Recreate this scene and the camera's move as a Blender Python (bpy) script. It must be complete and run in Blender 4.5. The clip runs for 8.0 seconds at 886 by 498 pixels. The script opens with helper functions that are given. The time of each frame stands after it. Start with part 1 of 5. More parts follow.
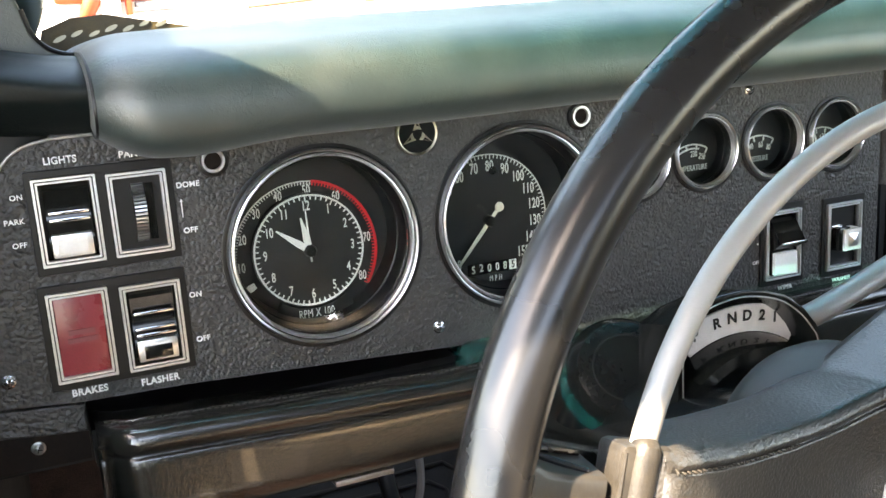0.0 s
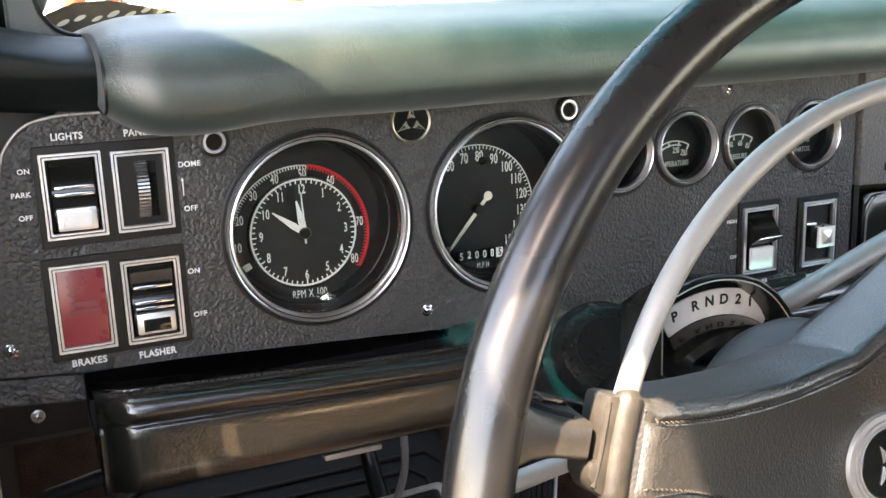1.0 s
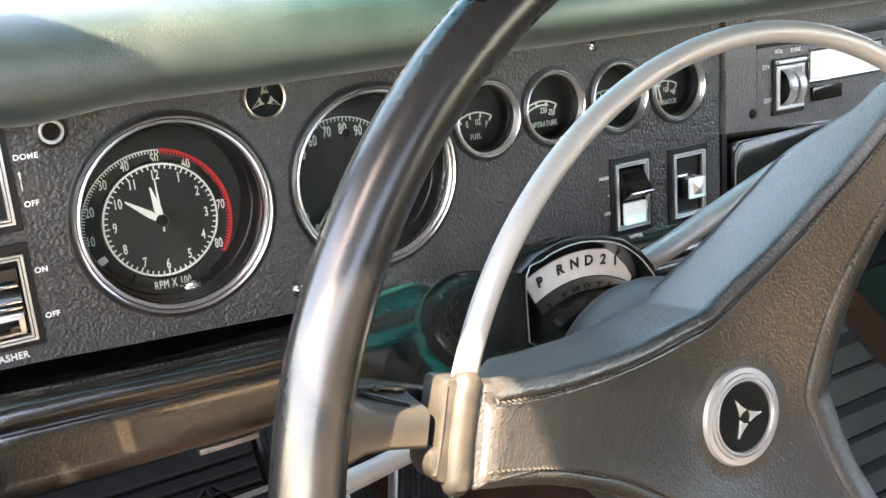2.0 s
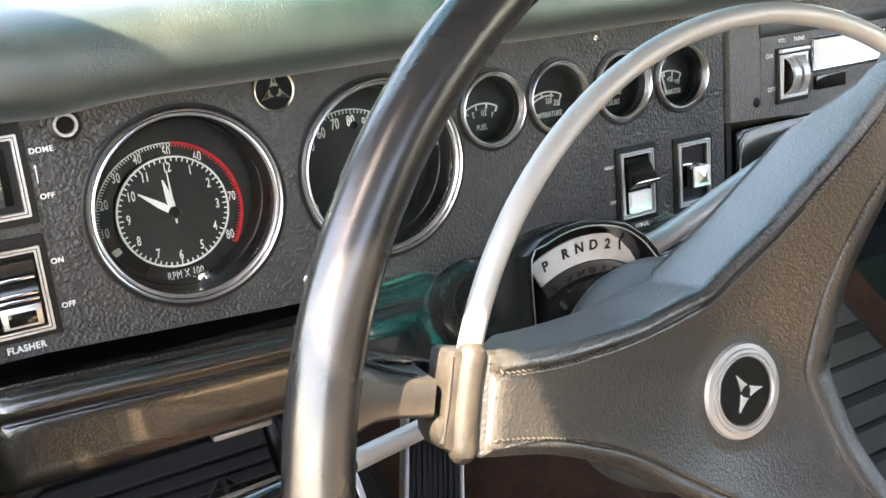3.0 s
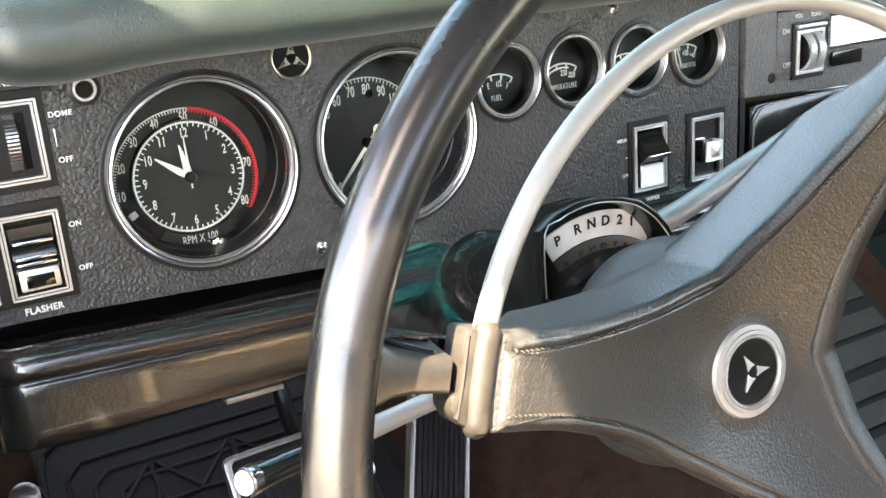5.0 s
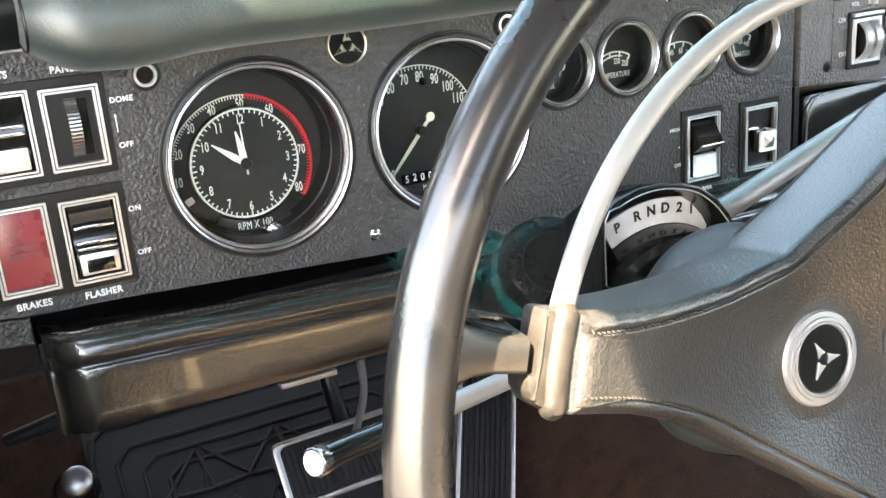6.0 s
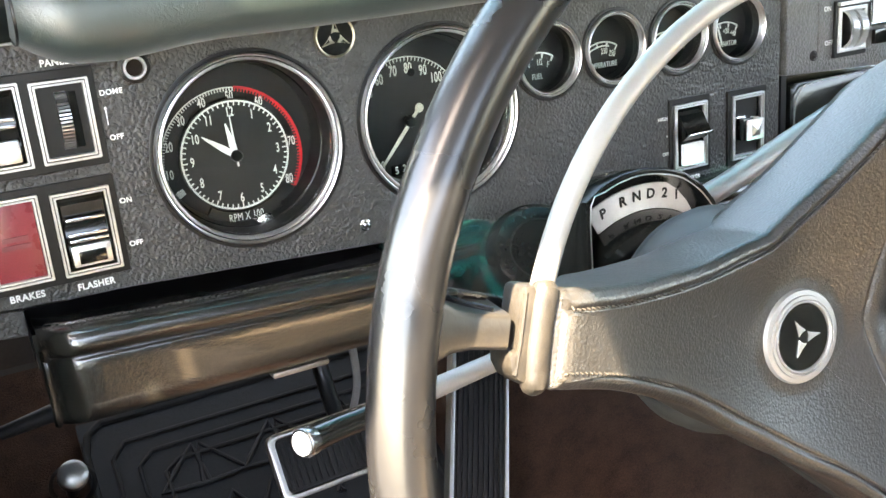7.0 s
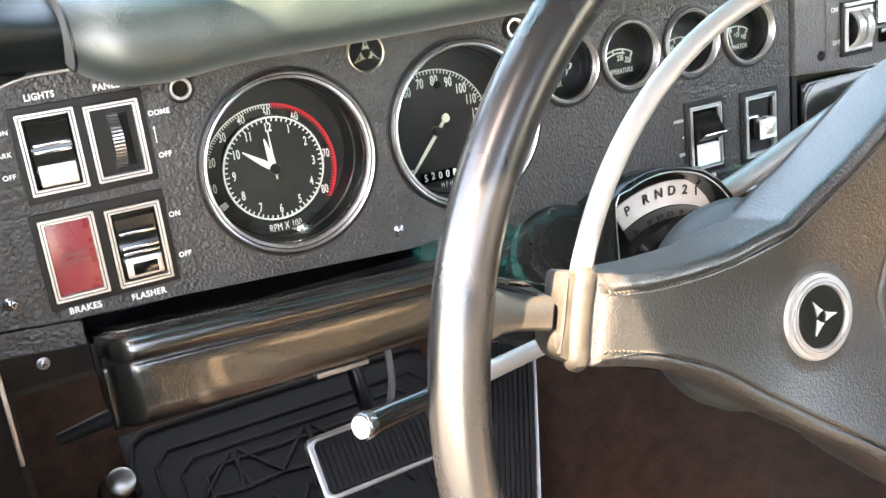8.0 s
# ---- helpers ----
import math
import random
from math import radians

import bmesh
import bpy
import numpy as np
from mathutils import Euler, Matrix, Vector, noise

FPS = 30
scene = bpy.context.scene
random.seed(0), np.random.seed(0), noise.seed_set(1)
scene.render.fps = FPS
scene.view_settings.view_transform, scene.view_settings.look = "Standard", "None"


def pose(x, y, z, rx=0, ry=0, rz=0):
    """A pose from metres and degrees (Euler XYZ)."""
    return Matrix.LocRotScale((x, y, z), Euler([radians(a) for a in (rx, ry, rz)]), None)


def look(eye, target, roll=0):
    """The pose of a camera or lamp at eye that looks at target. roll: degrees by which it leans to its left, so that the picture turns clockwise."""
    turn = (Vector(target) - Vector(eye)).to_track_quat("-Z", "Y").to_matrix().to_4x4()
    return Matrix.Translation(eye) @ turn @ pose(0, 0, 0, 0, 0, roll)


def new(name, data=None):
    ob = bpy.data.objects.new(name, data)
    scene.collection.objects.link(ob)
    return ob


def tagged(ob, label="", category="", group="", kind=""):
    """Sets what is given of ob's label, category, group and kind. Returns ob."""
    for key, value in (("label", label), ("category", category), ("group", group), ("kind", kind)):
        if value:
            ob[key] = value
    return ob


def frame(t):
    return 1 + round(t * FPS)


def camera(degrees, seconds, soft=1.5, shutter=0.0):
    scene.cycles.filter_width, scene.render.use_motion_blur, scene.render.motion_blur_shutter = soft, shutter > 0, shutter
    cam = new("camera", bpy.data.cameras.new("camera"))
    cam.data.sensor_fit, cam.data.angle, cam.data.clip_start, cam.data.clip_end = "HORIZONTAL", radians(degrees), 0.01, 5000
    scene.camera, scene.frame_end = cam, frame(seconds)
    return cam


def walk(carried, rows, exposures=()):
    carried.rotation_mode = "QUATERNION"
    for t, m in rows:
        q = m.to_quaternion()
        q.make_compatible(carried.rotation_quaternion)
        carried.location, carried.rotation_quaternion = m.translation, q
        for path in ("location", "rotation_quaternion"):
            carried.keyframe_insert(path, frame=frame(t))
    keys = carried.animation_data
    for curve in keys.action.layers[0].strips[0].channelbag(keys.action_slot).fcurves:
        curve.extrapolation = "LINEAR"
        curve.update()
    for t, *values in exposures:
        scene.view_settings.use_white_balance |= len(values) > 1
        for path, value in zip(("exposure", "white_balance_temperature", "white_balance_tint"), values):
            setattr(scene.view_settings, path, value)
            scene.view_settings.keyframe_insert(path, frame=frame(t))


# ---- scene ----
cam = camera(48.73, 8.0)
PATH = [
    (0, (0.0015, -0.5986, 0.2253), (0.7497, 1.1978, -0.2366), -3.70),
    (0.5, (-0.0049, -0.6111, 0.2286), (0.7616, 1.1872, -0.1940), -3.40),
    (1, (-0.0156, -0.6195, 0.2175), (0.7711, 1.1624, -0.2362), -2.18),
    (1.1, (-0.0101, -0.6208, 0.2140), (0.7741, 1.1572, -0.2590), -3.23),
    (1.2, (-0.0050, -0.6198, 0.2112), (0.7765, 1.1490, -0.2992), -3.32),
    (1.3, (-0.0009, -0.6149, 0.2096), (0.7928, 1.1394, -0.3312), -2.54),
    (1.4, (0.0084, -0.6090, 0.2121), (0.8450, 1.1260, -0.3265), -3.70),
    (1.5, (0.0186, -0.6023, 0.2146), (0.9026, 1.1122, -0.3137), -5.81),
    (2, (0.0159, -0.6158, 0.2174), (0.9588, 1.0655, -0.3155), -4.82),
    (2.2, (0.0081, -0.6229, 0.2143), (0.9421, 1.0624, -0.3218), -4.54),
    (3.3, (0.0116, -0.6275, 0.2120), (0.9352, 1.0650, -0.3192), -5.81),
    (3.5, (0.0103, -0.6273, 0.2068), (0.9403, 1.0593, -0.3320), -4.72),
    (4, (0.0112, -0.6274, 0.2121), (0.9331, 1.0593, -0.3401), -3.76),
    (5.3, (-0.0003, -0.6292, 0.2210), (0.8751, 1.0599, -0.3958), -5.09),
    (5.5, (-0.0065, -0.6221, 0.2180), (0.8531, 1.0750, -0.3993), -5.37),
    (6, (-0.0076, -0.6225, 0.2171), (0.8286, 1.0881, -0.3949), -4.67),
    (6.5, (-0.0083, -0.6331, 0.2179), (0.8428, 1.0700, -0.3943), -4.53),
    (7, (-0.0070, -0.6314, 0.2124), (0.8341, 1.0756, -0.4031), -5.22),
    (7.5, (-0.0146, -0.6300, 0.2128), (0.8062, 1.0842, -0.4098), -5.44),
    (8, (-0.0335, -0.6564, 0.2174), (0.7876, 1.0697, -0.3711), -7.26),
]

TILT = -9.0          # the cabin's instrument panel leans back by this much
CAR = pose(0, 0, 0.95, TILT, 0, 0)
walk(cam, [(t, CAR @ look(eye, target, roll)) for t, eye, target, roll in PATH],
     [(0, 4.00, 8900, 15), (1, 3.97, 9100, 20), (1.5, 4.35, 9100, 19), (3.5, 4.35, 9100, 18), (5.5, 4.65, 9100, 15), (7.5, 4.80, 9100, 14), (8, 4.90, 9300, 18)])

# ---- light ----
SUN = Vector((-0.5011, -0.2237, 0.8360)).normalized()
world = bpy.data.worlds.new("world")
scene.world = world
world.use_nodes = True
wn = world.node_tree.nodes
sky = wn.new("ShaderNodeTexSky")
sky.sky_type, sky.sun_disc = "NISHITA", False
sky.sun_elevation = math.asin(SUN.z)
sky.sun_rotation = math.atan2(SUN.x, SUN.y)
world.node_tree.links.new(sky.outputs[0], wn["Background"].inputs[0])
wn["Background"].inputs[1].default_value = 0.15
sun_data = bpy.data.lights.new("sun", "SUN")
sun_data.energy, sun_data.angle, sun_data.color = 5.0, radians(0.5), (1.0, 0.955, 0.88)
sun = new("sun", sun_data)
sun.matrix_world = look(SUN * 20, (0, 0, 0))


# ---- materials ----
def nodes_of(name):
    m = bpy.data.materials.new(name)
    m.use_nodes = True
    return m, m.node_tree.nodes, m.node_tree.links, m.node_tree.nodes["Principled BSDF"]


def surface(name, colour, rough=0.5, metal=0.0, spread=0.15, scale=30.0, grain="", grain_scale=300.0, grain_depth=0.0004,
            dust=None, dust_amount=0.0, rough_spread=0.08, coat=0.0, specular=0.5, sheen=0.0):
    """A material with colour and gloss that vary at two scales, a fine relief and, if wanted, a veil of dust."""
    m, n, l, b = nodes_of(name)
    co = n.new("ShaderNodeTexCoord")
    big, small = n.new("ShaderNodeTexNoise"), n.new("ShaderNodeTexNoise")
    big.inputs["Scale"].default_value, small.inputs["Scale"].default_value = scale, scale * 14
    big.inputs["Detail"].default_value, small.inputs["Detail"].default_value = 5, 3
    for t in (big, small):
        l.new(co.outputs["Object"], t.inputs["Vector"])
    add = n.new("ShaderNodeMath")
    add.operation = "ADD"
    l.new(big.outputs["Fac"], add.inputs[0])
    l.new(small.outputs["Fac"], add.inputs[1])
    ramp = n.new("ShaderNodeMapRange")
    ramp.inputs["From Min"].default_value, ramp.inputs["From Max"].default_value = 0.65, 1.35
    ramp.inputs["To Min"].default_value, ramp.inputs["To Max"].default_value = 1 - spread, 1 + spread
    l.new(add.outputs[0], ramp.inputs["Value"])
    mul = n.new("ShaderNodeVectorMath")
    mul.operation = "SCALE"
    mul.inputs[0].default_value = colour
    l.new(ramp.outputs[0], mul.inputs["Scale"])
    out = mul.outputs["Vector"]
    if dust:
        spots = n.new("ShaderNodeTexNoise")
        spots.inputs["Scale"].default_value, spots.inputs["Detail"].default_value = scale * 2.3, 8
        l.new(co.outputs["Object"], spots.inputs["Vector"])
        cut = n.new("ShaderNodeMapRange")
        cut.inputs["From Min"].default_value, cut.inputs["From Max"].default_value = 0.35, 0.75
        cut.inputs["To Min"].default_value, cut.inputs["To Max"].default_value = 0.25 * dust_amount, dust_amount
        l.new(spots.outputs["Fac"], cut.inputs["Value"])
        mix = n.new("ShaderNodeMix")
        mix.data_type = "RGBA"
        mix.inputs["B"].default_value = (*dust, 1)
        l.new(cut.outputs[0], mix.inputs["Factor"])
        l.new(out, mix.inputs["A"])
        out = mix.outputs["Result"]
    l.new(out, b.inputs["Base Color"])
    gloss = n.new("ShaderNodeMapRange")
    gloss.inputs["To Min"].default_value, gloss.inputs["To Max"].default_value = max(0.02, rough - rough_spread), rough + rough_spread
    l.new(big.outputs["Fac"], gloss.inputs["Value"])
    l.new(gloss.outputs[0], b.inputs["Roughness"])
    b.inputs["Metallic"].default_value = metal
    b.inputs["Coat Weight"].default_value = coat
    b.inputs["Specular IOR Level"].default_value = specular
    b.inputs["Sheen Weight"].default_value, b.inputs["Sheen Roughness"].default_value = sheen, 0.45
    if grain:
        bump = n.new("ShaderNodeBump")
        bump.inputs["Distance"].default_value = grain_depth
        if grain == "leather":
            # soft rounded pads of uneven size parted by shallow creases
            warp, soft, tiny = (n.new("ShaderNodeTexNoise") for _ in range(3))
            v, crease, rise = n.new("ShaderNodeTexVoronoi"), n.new("ShaderNodeMapRange"), n.new("ShaderNodeMath")
            warp.inputs["Scale"].default_value, warp.inputs["Detail"].default_value = grain_scale * 0.55, 2
            l.new(co.outputs["Object"], warp.inputs["Vector"])
            shift = n.new("ShaderNodeVectorMath")
            shift.operation = "MULTIPLY_ADD"
            shift.inputs[1].default_value = (1.5 / grain_scale,) * 3
            l.new(warp.outputs["Color"], shift.inputs[0])
            l.new(co.outputs["Object"], shift.inputs[2])
            v.feature = "SMOOTH_F1"
            v.inputs["Scale"].default_value, v.inputs["Smoothness"].default_value = grain_scale, 0.25
            l.new(shift.outputs[0], v.inputs["Vector"])
            crease.interpolation_type = "SMOOTHSTEP"
            crease.inputs["From Min"].default_value, crease.inputs["From Max"].default_value = 0.85, 0.10
            l.new(v.outputs["Distance"], crease.inputs["Value"])
            soft.inputs["Scale"].default_value, soft.inputs["Detail"].default_value = grain_scale * 0.35, 2
            l.new(co.outputs["Object"], soft.inputs["Vector"])
            rise.operation = "MULTIPLY_ADD"
            rise.inputs[1].default_value = 0.7
            l.new(soft.outputs["Fac"], rise.inputs[0])
            l.new(crease.outputs[0], rise.inputs[2])
            tiny.inputs["Scale"].default_value = grain_scale * 4
            l.new(co.outputs["Object"], tiny.inputs["Vector"])
            fine = n.new("ShaderNodeMath")
            fine.operation = "MULTIPLY_ADD"
            fine.inputs[1].default_value = 0.06
            l.new(tiny.outputs["Fac"], fine.inputs[0])
            l.new(rise.outputs[0], fine.inputs[2])
            l.new(fine.outputs[0], bump.inputs["Height"])
        elif grain == "wrinkle":
            # fine leather-like creases that come and go over the surface
            t, patch, keep = n.new("ShaderNodeTexNoise"), n.new("ShaderNodeTexNoise"), n.new("ShaderNodeMapRange")
            t.inputs["Scale"].default_value, t.inputs["Detail"].default_value, t.inputs["Distortion"].default_value = grain_scale, 5, 2.2
            patch.inputs["Scale"].default_value = scale
            keep.interpolation_type = "SMOOTHSTEP"
            keep.inputs["From Min"].default_value, keep.inputs["From Max"].default_value = 0.40, 0.66
            keep.inputs["To Min"].default_value = 0.12
            l.new(co.outputs["Object"], t.inputs["Vector"])
            l.new(co.outputs["Object"], patch.inputs["Vector"])
            l.new(patch.outputs["Fac"], keep.inputs["Value"])
            many = n.new("ShaderNodeMath")
            many.operation = "MULTIPLY"
            l.new(t.outputs["Fac"], many.inputs[0])
            l.new(keep.outputs[0], many.inputs[1])
            l.new(many.outputs[0], bump.inputs["Height"])
        else:
            t = n.new("ShaderNodeTexNoise")
            t.inputs["Scale"].default_value, t.inputs["Detail"].default_value = grain_scale, 6
            t.inputs["Distortion"].default_value = 0.6
            l.new(co.outputs["Object"], t.inputs["Vector"])
            l.new(t.outputs["Fac"], bump.inputs["Height"])
        l.new(bump.outputs[0], b.inputs["Normal"])
    return m


def tinted(name, tint, ior=1.3):
    """Window glass: it lets tinted light through and mirrors more at a glancing view."""
    m, n, l, b = nodes_of(name)
    n.remove(b)
    see, shine, mix, edge = n.new("ShaderNodeBsdfTransparent"), n.new("ShaderNodeBsdfGlossy"), n.new("ShaderNodeMixShader"), n.new("ShaderNodeFresnel")
    see.inputs["Color"].default_value = (*tint, 1)
    shine.inputs["Roughness"].default_value = 0.01
    edge.inputs["IOR"].default_value = ior
    l.new(edge.outputs[0], mix.inputs[0])
    l.new(see.outputs[0], mix.inputs[1])
    l.new(shine.outputs[0], mix.inputs[2])
    l.new(mix.outputs[0], n["Material Output"].inputs["Surface"])
    return m


PANEL = surface("panel_vinyl", (0.032, 0.0315, 0.031), 0.38, spread=0.25, grain="leather", grain_scale=370, grain_depth=0.0006, dust=(0.16, 0.15, 0.14), dust_amount=0.05, specular=0.5)
RADIO = surface("radio_panel_grey", (0.115, 0.113, 0.11), 0.42, metal=0.2, spread=0.2, grain="leather", grain_scale=430, grain_depth=0.0006)
GREEN = surface("green_vinyl", (0.009, 0.02, 0.019), 0.42, spread=0.15, scale=16, grain="wrinkle", grain_scale=260, grain_depth=0.0004, dust=(0.31, 0.30, 0.26), dust_amount=0.08, specular=0.9, rough_spread=0.04, sheen=0.12)
# The pad's green vinyl again, with the pillar's shade put into its colour.
SHADED_CORNER = surface("shaded_corner_vinyl", (0.0045, 0.0080, 0.0080), 0.52, spread=0.2, scale=20, grain="wrinkle", grain_scale=300, grain_depth=0.0004, specular=0.25)
STICKER = surface("sticker_brown", (0.045, 0.032, 0.012), 0.4, spread=0.4, scale=60)
TEAL = surface("teal_gloss_vinyl", (0.0018, 0.042, 0.038), 0.15, spread=0.2, scale=40, grain="wrinkle", grain_scale=420, grain_depth=0.0003, specular=0.9)
DARK_THREAD = surface("dark_thread", (0.020, 0.019, 0.016), 0.7, spread=0.3, scale=200)
KNEE = surface("knee_vinyl", (0.0075, 0.0078, 0.007), 0.2, spread=0.25, scale=12, grain="noise", grain_scale=500, grain_depth=0.00025, dust=(0.20, 0.16, 0.11), dust_amount=0.03, specular=1, rough_spread=0.03, coat=0.4)
BRACKET = surface("tan_primer", (0.060, 0.050, 0.038), 0.5, spread=0.25, scale=50, grain="noise", grain_scale=400, grain_depth=0.0001)
TAN = surface("tan_vinyl", (0.58, 0.465, 0.335), 0.5, spread=0.2, scale=8, grain="noise", grain_scale=300)
RIM = surface("rim_plastic", (0.0062, 0.0062, 0.0066), 0.27, spread=0.2, scale=25, grain="noise", grain_scale=120, grain_depth=0.00006, dust=(0.28, 0.29, 0.31), dust_amount=0.01, specular=0.7, rough_spread=0.05, coat=0)
WHEELPAD = surface("wheel_pad_vinyl", (0.0065, 0.0065, 0.0065), 0.38, spread=0.2, scale=22, grain="leather", grain_scale=720, grain_depth=0.00012, dust=(0.33, 0.28, 0.22), dust_amount=0.01, specular=0.8)
# Paler away from the hub: arm-end dust plus sunlit brightness put into the colour.
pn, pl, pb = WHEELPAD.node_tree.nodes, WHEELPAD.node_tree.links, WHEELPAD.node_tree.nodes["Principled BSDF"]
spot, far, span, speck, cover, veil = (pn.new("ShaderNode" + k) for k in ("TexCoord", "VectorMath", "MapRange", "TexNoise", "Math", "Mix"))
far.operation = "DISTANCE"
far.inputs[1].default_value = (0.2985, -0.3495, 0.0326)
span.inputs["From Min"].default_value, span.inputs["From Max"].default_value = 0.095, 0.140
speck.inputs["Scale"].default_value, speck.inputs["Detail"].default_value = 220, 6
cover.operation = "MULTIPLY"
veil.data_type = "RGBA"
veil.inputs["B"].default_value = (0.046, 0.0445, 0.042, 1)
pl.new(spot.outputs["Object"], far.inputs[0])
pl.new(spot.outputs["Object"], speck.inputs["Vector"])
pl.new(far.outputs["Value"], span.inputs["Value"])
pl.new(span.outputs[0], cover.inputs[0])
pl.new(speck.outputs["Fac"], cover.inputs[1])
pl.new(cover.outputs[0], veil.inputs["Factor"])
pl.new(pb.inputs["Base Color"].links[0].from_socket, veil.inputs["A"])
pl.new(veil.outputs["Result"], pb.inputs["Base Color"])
CARRIER = surface("pad_carrier_plastic", (0.008, 0.0105, 0.0115), 0.5, spread=0.25, scale=30, grain="noise", grain_scale=700, grain_depth=0.00006, dust=(0.30, 0.28, 0.24), dust_amount=0.04, specular=0.3)
SPOKE = surface("scuffed_spoke", (0.012, 0.0112, 0.0105), 0.40, spread=0.3, scale=60, grain="noise", grain_scale=400, grain_depth=0.00010, dust=(0.34, 0.29, 0.22), dust_amount=0.04, specular=0.6)
WORN = surface("worn_dusty_vinyl", (0.011, 0.0103, 0.0092), 0.46, spread=0.4, scale=70, grain="noise", grain_scale=900, grain_depth=0.00014, dust=(0.34, 0.275, 0.20), dust_amount=0.04, specular=0.4)
BLACK = surface("black_plastic", (0.004, 0.004, 0.0045), 0.38, spread=0.2, specular=0.35)
KICK = surface("kick_board", (0.012, 0.0085, 0.0068), 0.7, spread=0.3, specular=0.12)
GLOSS = surface("gloss_black", (0.003, 0.004, 0.004), 0.12, spread=0.2, dust=(0.2, 0.19, 0.17), dust_amount=0.05, scale=60)
DIAL = surface("dial_black", (0.005, 0.005, 0.0055), 0.55, spread=0.1)
WELL = surface("gauge_well", (0.006, 0.006, 0.007), 0.45, spread=0.2)
CHROME = surface("chrome", (0.78, 0.78, 0.79), 0.12, metal=1.0, spread=0.03, rough_spread=0.02)
BRIGHT = surface("bright_trim", (0.74, 0.74, 0.74), 0.34, metal=1.0, spread=0.03, scale=120, rough_spread=0.02)
COLUMN = surface("column_black", (0.005, 0.006, 0.006), 0.18, spread=0.2, specular=0.22, dust=(0.2, 0.19, 0.17), dust_amount=0.006)
STEEL_TIP = surface("dull_chrome", (0.34, 0.35, 0.36), 0.25, metal=1.0, spread=0.1, scale=150)
SATIN = surface("satin_metal", (0.27, 0.27, 0.27), 0.45, metal=0.55, spread=0.03, scale=60, rough_spread=0.02)
SILVER = surface("silvered_plastic", (0.62, 0.62, 0.61), 0.38, metal=0.6, spread=0.06, scale=90, rough_spread=0.04)
PRINT = surface("white_print", (0.72, 0.72, 0.70), 0.5, spread=0.06)
RED = surface("red_enamel", (0.55, 0.012, 0.02), 0.45, spread=0.08)
RED_LENS = surface("red_lens", (0.25, 0.030, 0.038), 0.28, spread=0.15, scale=60)
DARK_RED = surface("faded_red_print", (0.20, 0.04, 0.045), 0.5, spread=0.2, scale=120)
CREAM = surface("needle_cream", (0.62, 0.60, 0.50), 0.5, spread=0.06)
GOLD = surface("worn_gold", (0.5, 0.45, 0.34), 0.34, metal=1.0, spread=0.15, scale=120)
WHITE = surface("white_enamel", (0.80, 0.79, 0.76), 0.4, spread=0.05)
IVORY = surface("aged_ivory", (0.62, 0.595, 0.57), 0.45, spread=0.12, scale=150)
RUBBER = surface("rubber_mat", (0.008, 0.008, 0.0085), 0.6, spread=0.25, dust=(0.16, 0.14, 0.12), dust_amount=0.02, grain="noise", grain_scale=300, specular=0.25)
RUBBER_WORN = surface("worn_rubber_mat", (0.028, 0.028, 0.028), 0.5, spread=0.25, dust=(0.16, 0.14, 0.12), dust_amount=0.08, grain="noise", grain_scale=300, specular=0.4)
CARPET = surface("brown_carpet", (0.036, 0.019, 0.0135), 0.95, spread=0.5, scale=45, grain="noise", grain_scale=700, grain_depth=0.003, specular=0.1)
TRIM = surface("dark_green_paint", (0.010, 0.022, 0.020), 0.30, spread=0.2)
LINER = surface("headliner", (0.05, 0.055, 0.05), 0.8, spread=0.15)
THREAD = surface("thread", (0.022, 0.019, 0.015), 0.8, spread=0.3, scale=200)
GROUND = surface("concrete_ground", (0.09, 0.087, 0.083), 0.9, spread=0.2, scale=1.5)
ORANGE = surface("orange_paint", (0.34, 0.035, 0.006), 0.5, spread=0.3, scale=3)
YELLOW = surface("yellow_paint", (0.45, 0.28, 0.01), 0.5, spread=0.2, scale=3)
RUST = surface("rusty_paint", (0.20, 0.085, 0.045), 0.6, spread=0.3, scale=4)
STEEL_GREY = surface("grey_steel", (0.12, 0.12, 0.11), 0.5, spread=0.3, scale=4)
PALE = surface("white_paint", (0.60, 0.60, 0.60), 0.35, spread=0.08, scale=3)
GLASS = tinted("clear_glass", (0.96, 0.97, 0.96), 1.18)
SCREEN = tinted("windscreen_glass", (0.93, 0.97, 0.96))
# Unseen filter added to turn sunlight on the dash pad teal, stronger with x.
BAND = tinted("added_sun_tint", (0.72, 0.90, 0.88))
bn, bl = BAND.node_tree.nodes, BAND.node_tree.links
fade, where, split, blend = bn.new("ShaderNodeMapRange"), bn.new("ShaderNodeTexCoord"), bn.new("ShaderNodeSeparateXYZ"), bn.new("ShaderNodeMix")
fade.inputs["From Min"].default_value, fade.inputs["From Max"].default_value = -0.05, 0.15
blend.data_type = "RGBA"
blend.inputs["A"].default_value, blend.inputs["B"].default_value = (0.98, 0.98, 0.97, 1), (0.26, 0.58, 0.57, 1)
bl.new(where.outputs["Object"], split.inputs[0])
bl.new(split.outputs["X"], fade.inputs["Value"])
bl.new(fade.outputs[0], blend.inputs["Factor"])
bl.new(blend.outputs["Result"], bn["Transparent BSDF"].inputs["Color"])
BRASS_STUD = surface("dusty_steel", (0.45, 0.43, 0.40), 0.35, metal=0.9, spread=0.2, scale=120)


# ---- builders ----
def thing(name, label, category, group="", kind=""):
    ob = new(name)
    ob.empty_display_size = 0.02
    ob.matrix_world = CAR
    return tagged(ob, label, category, group, kind)


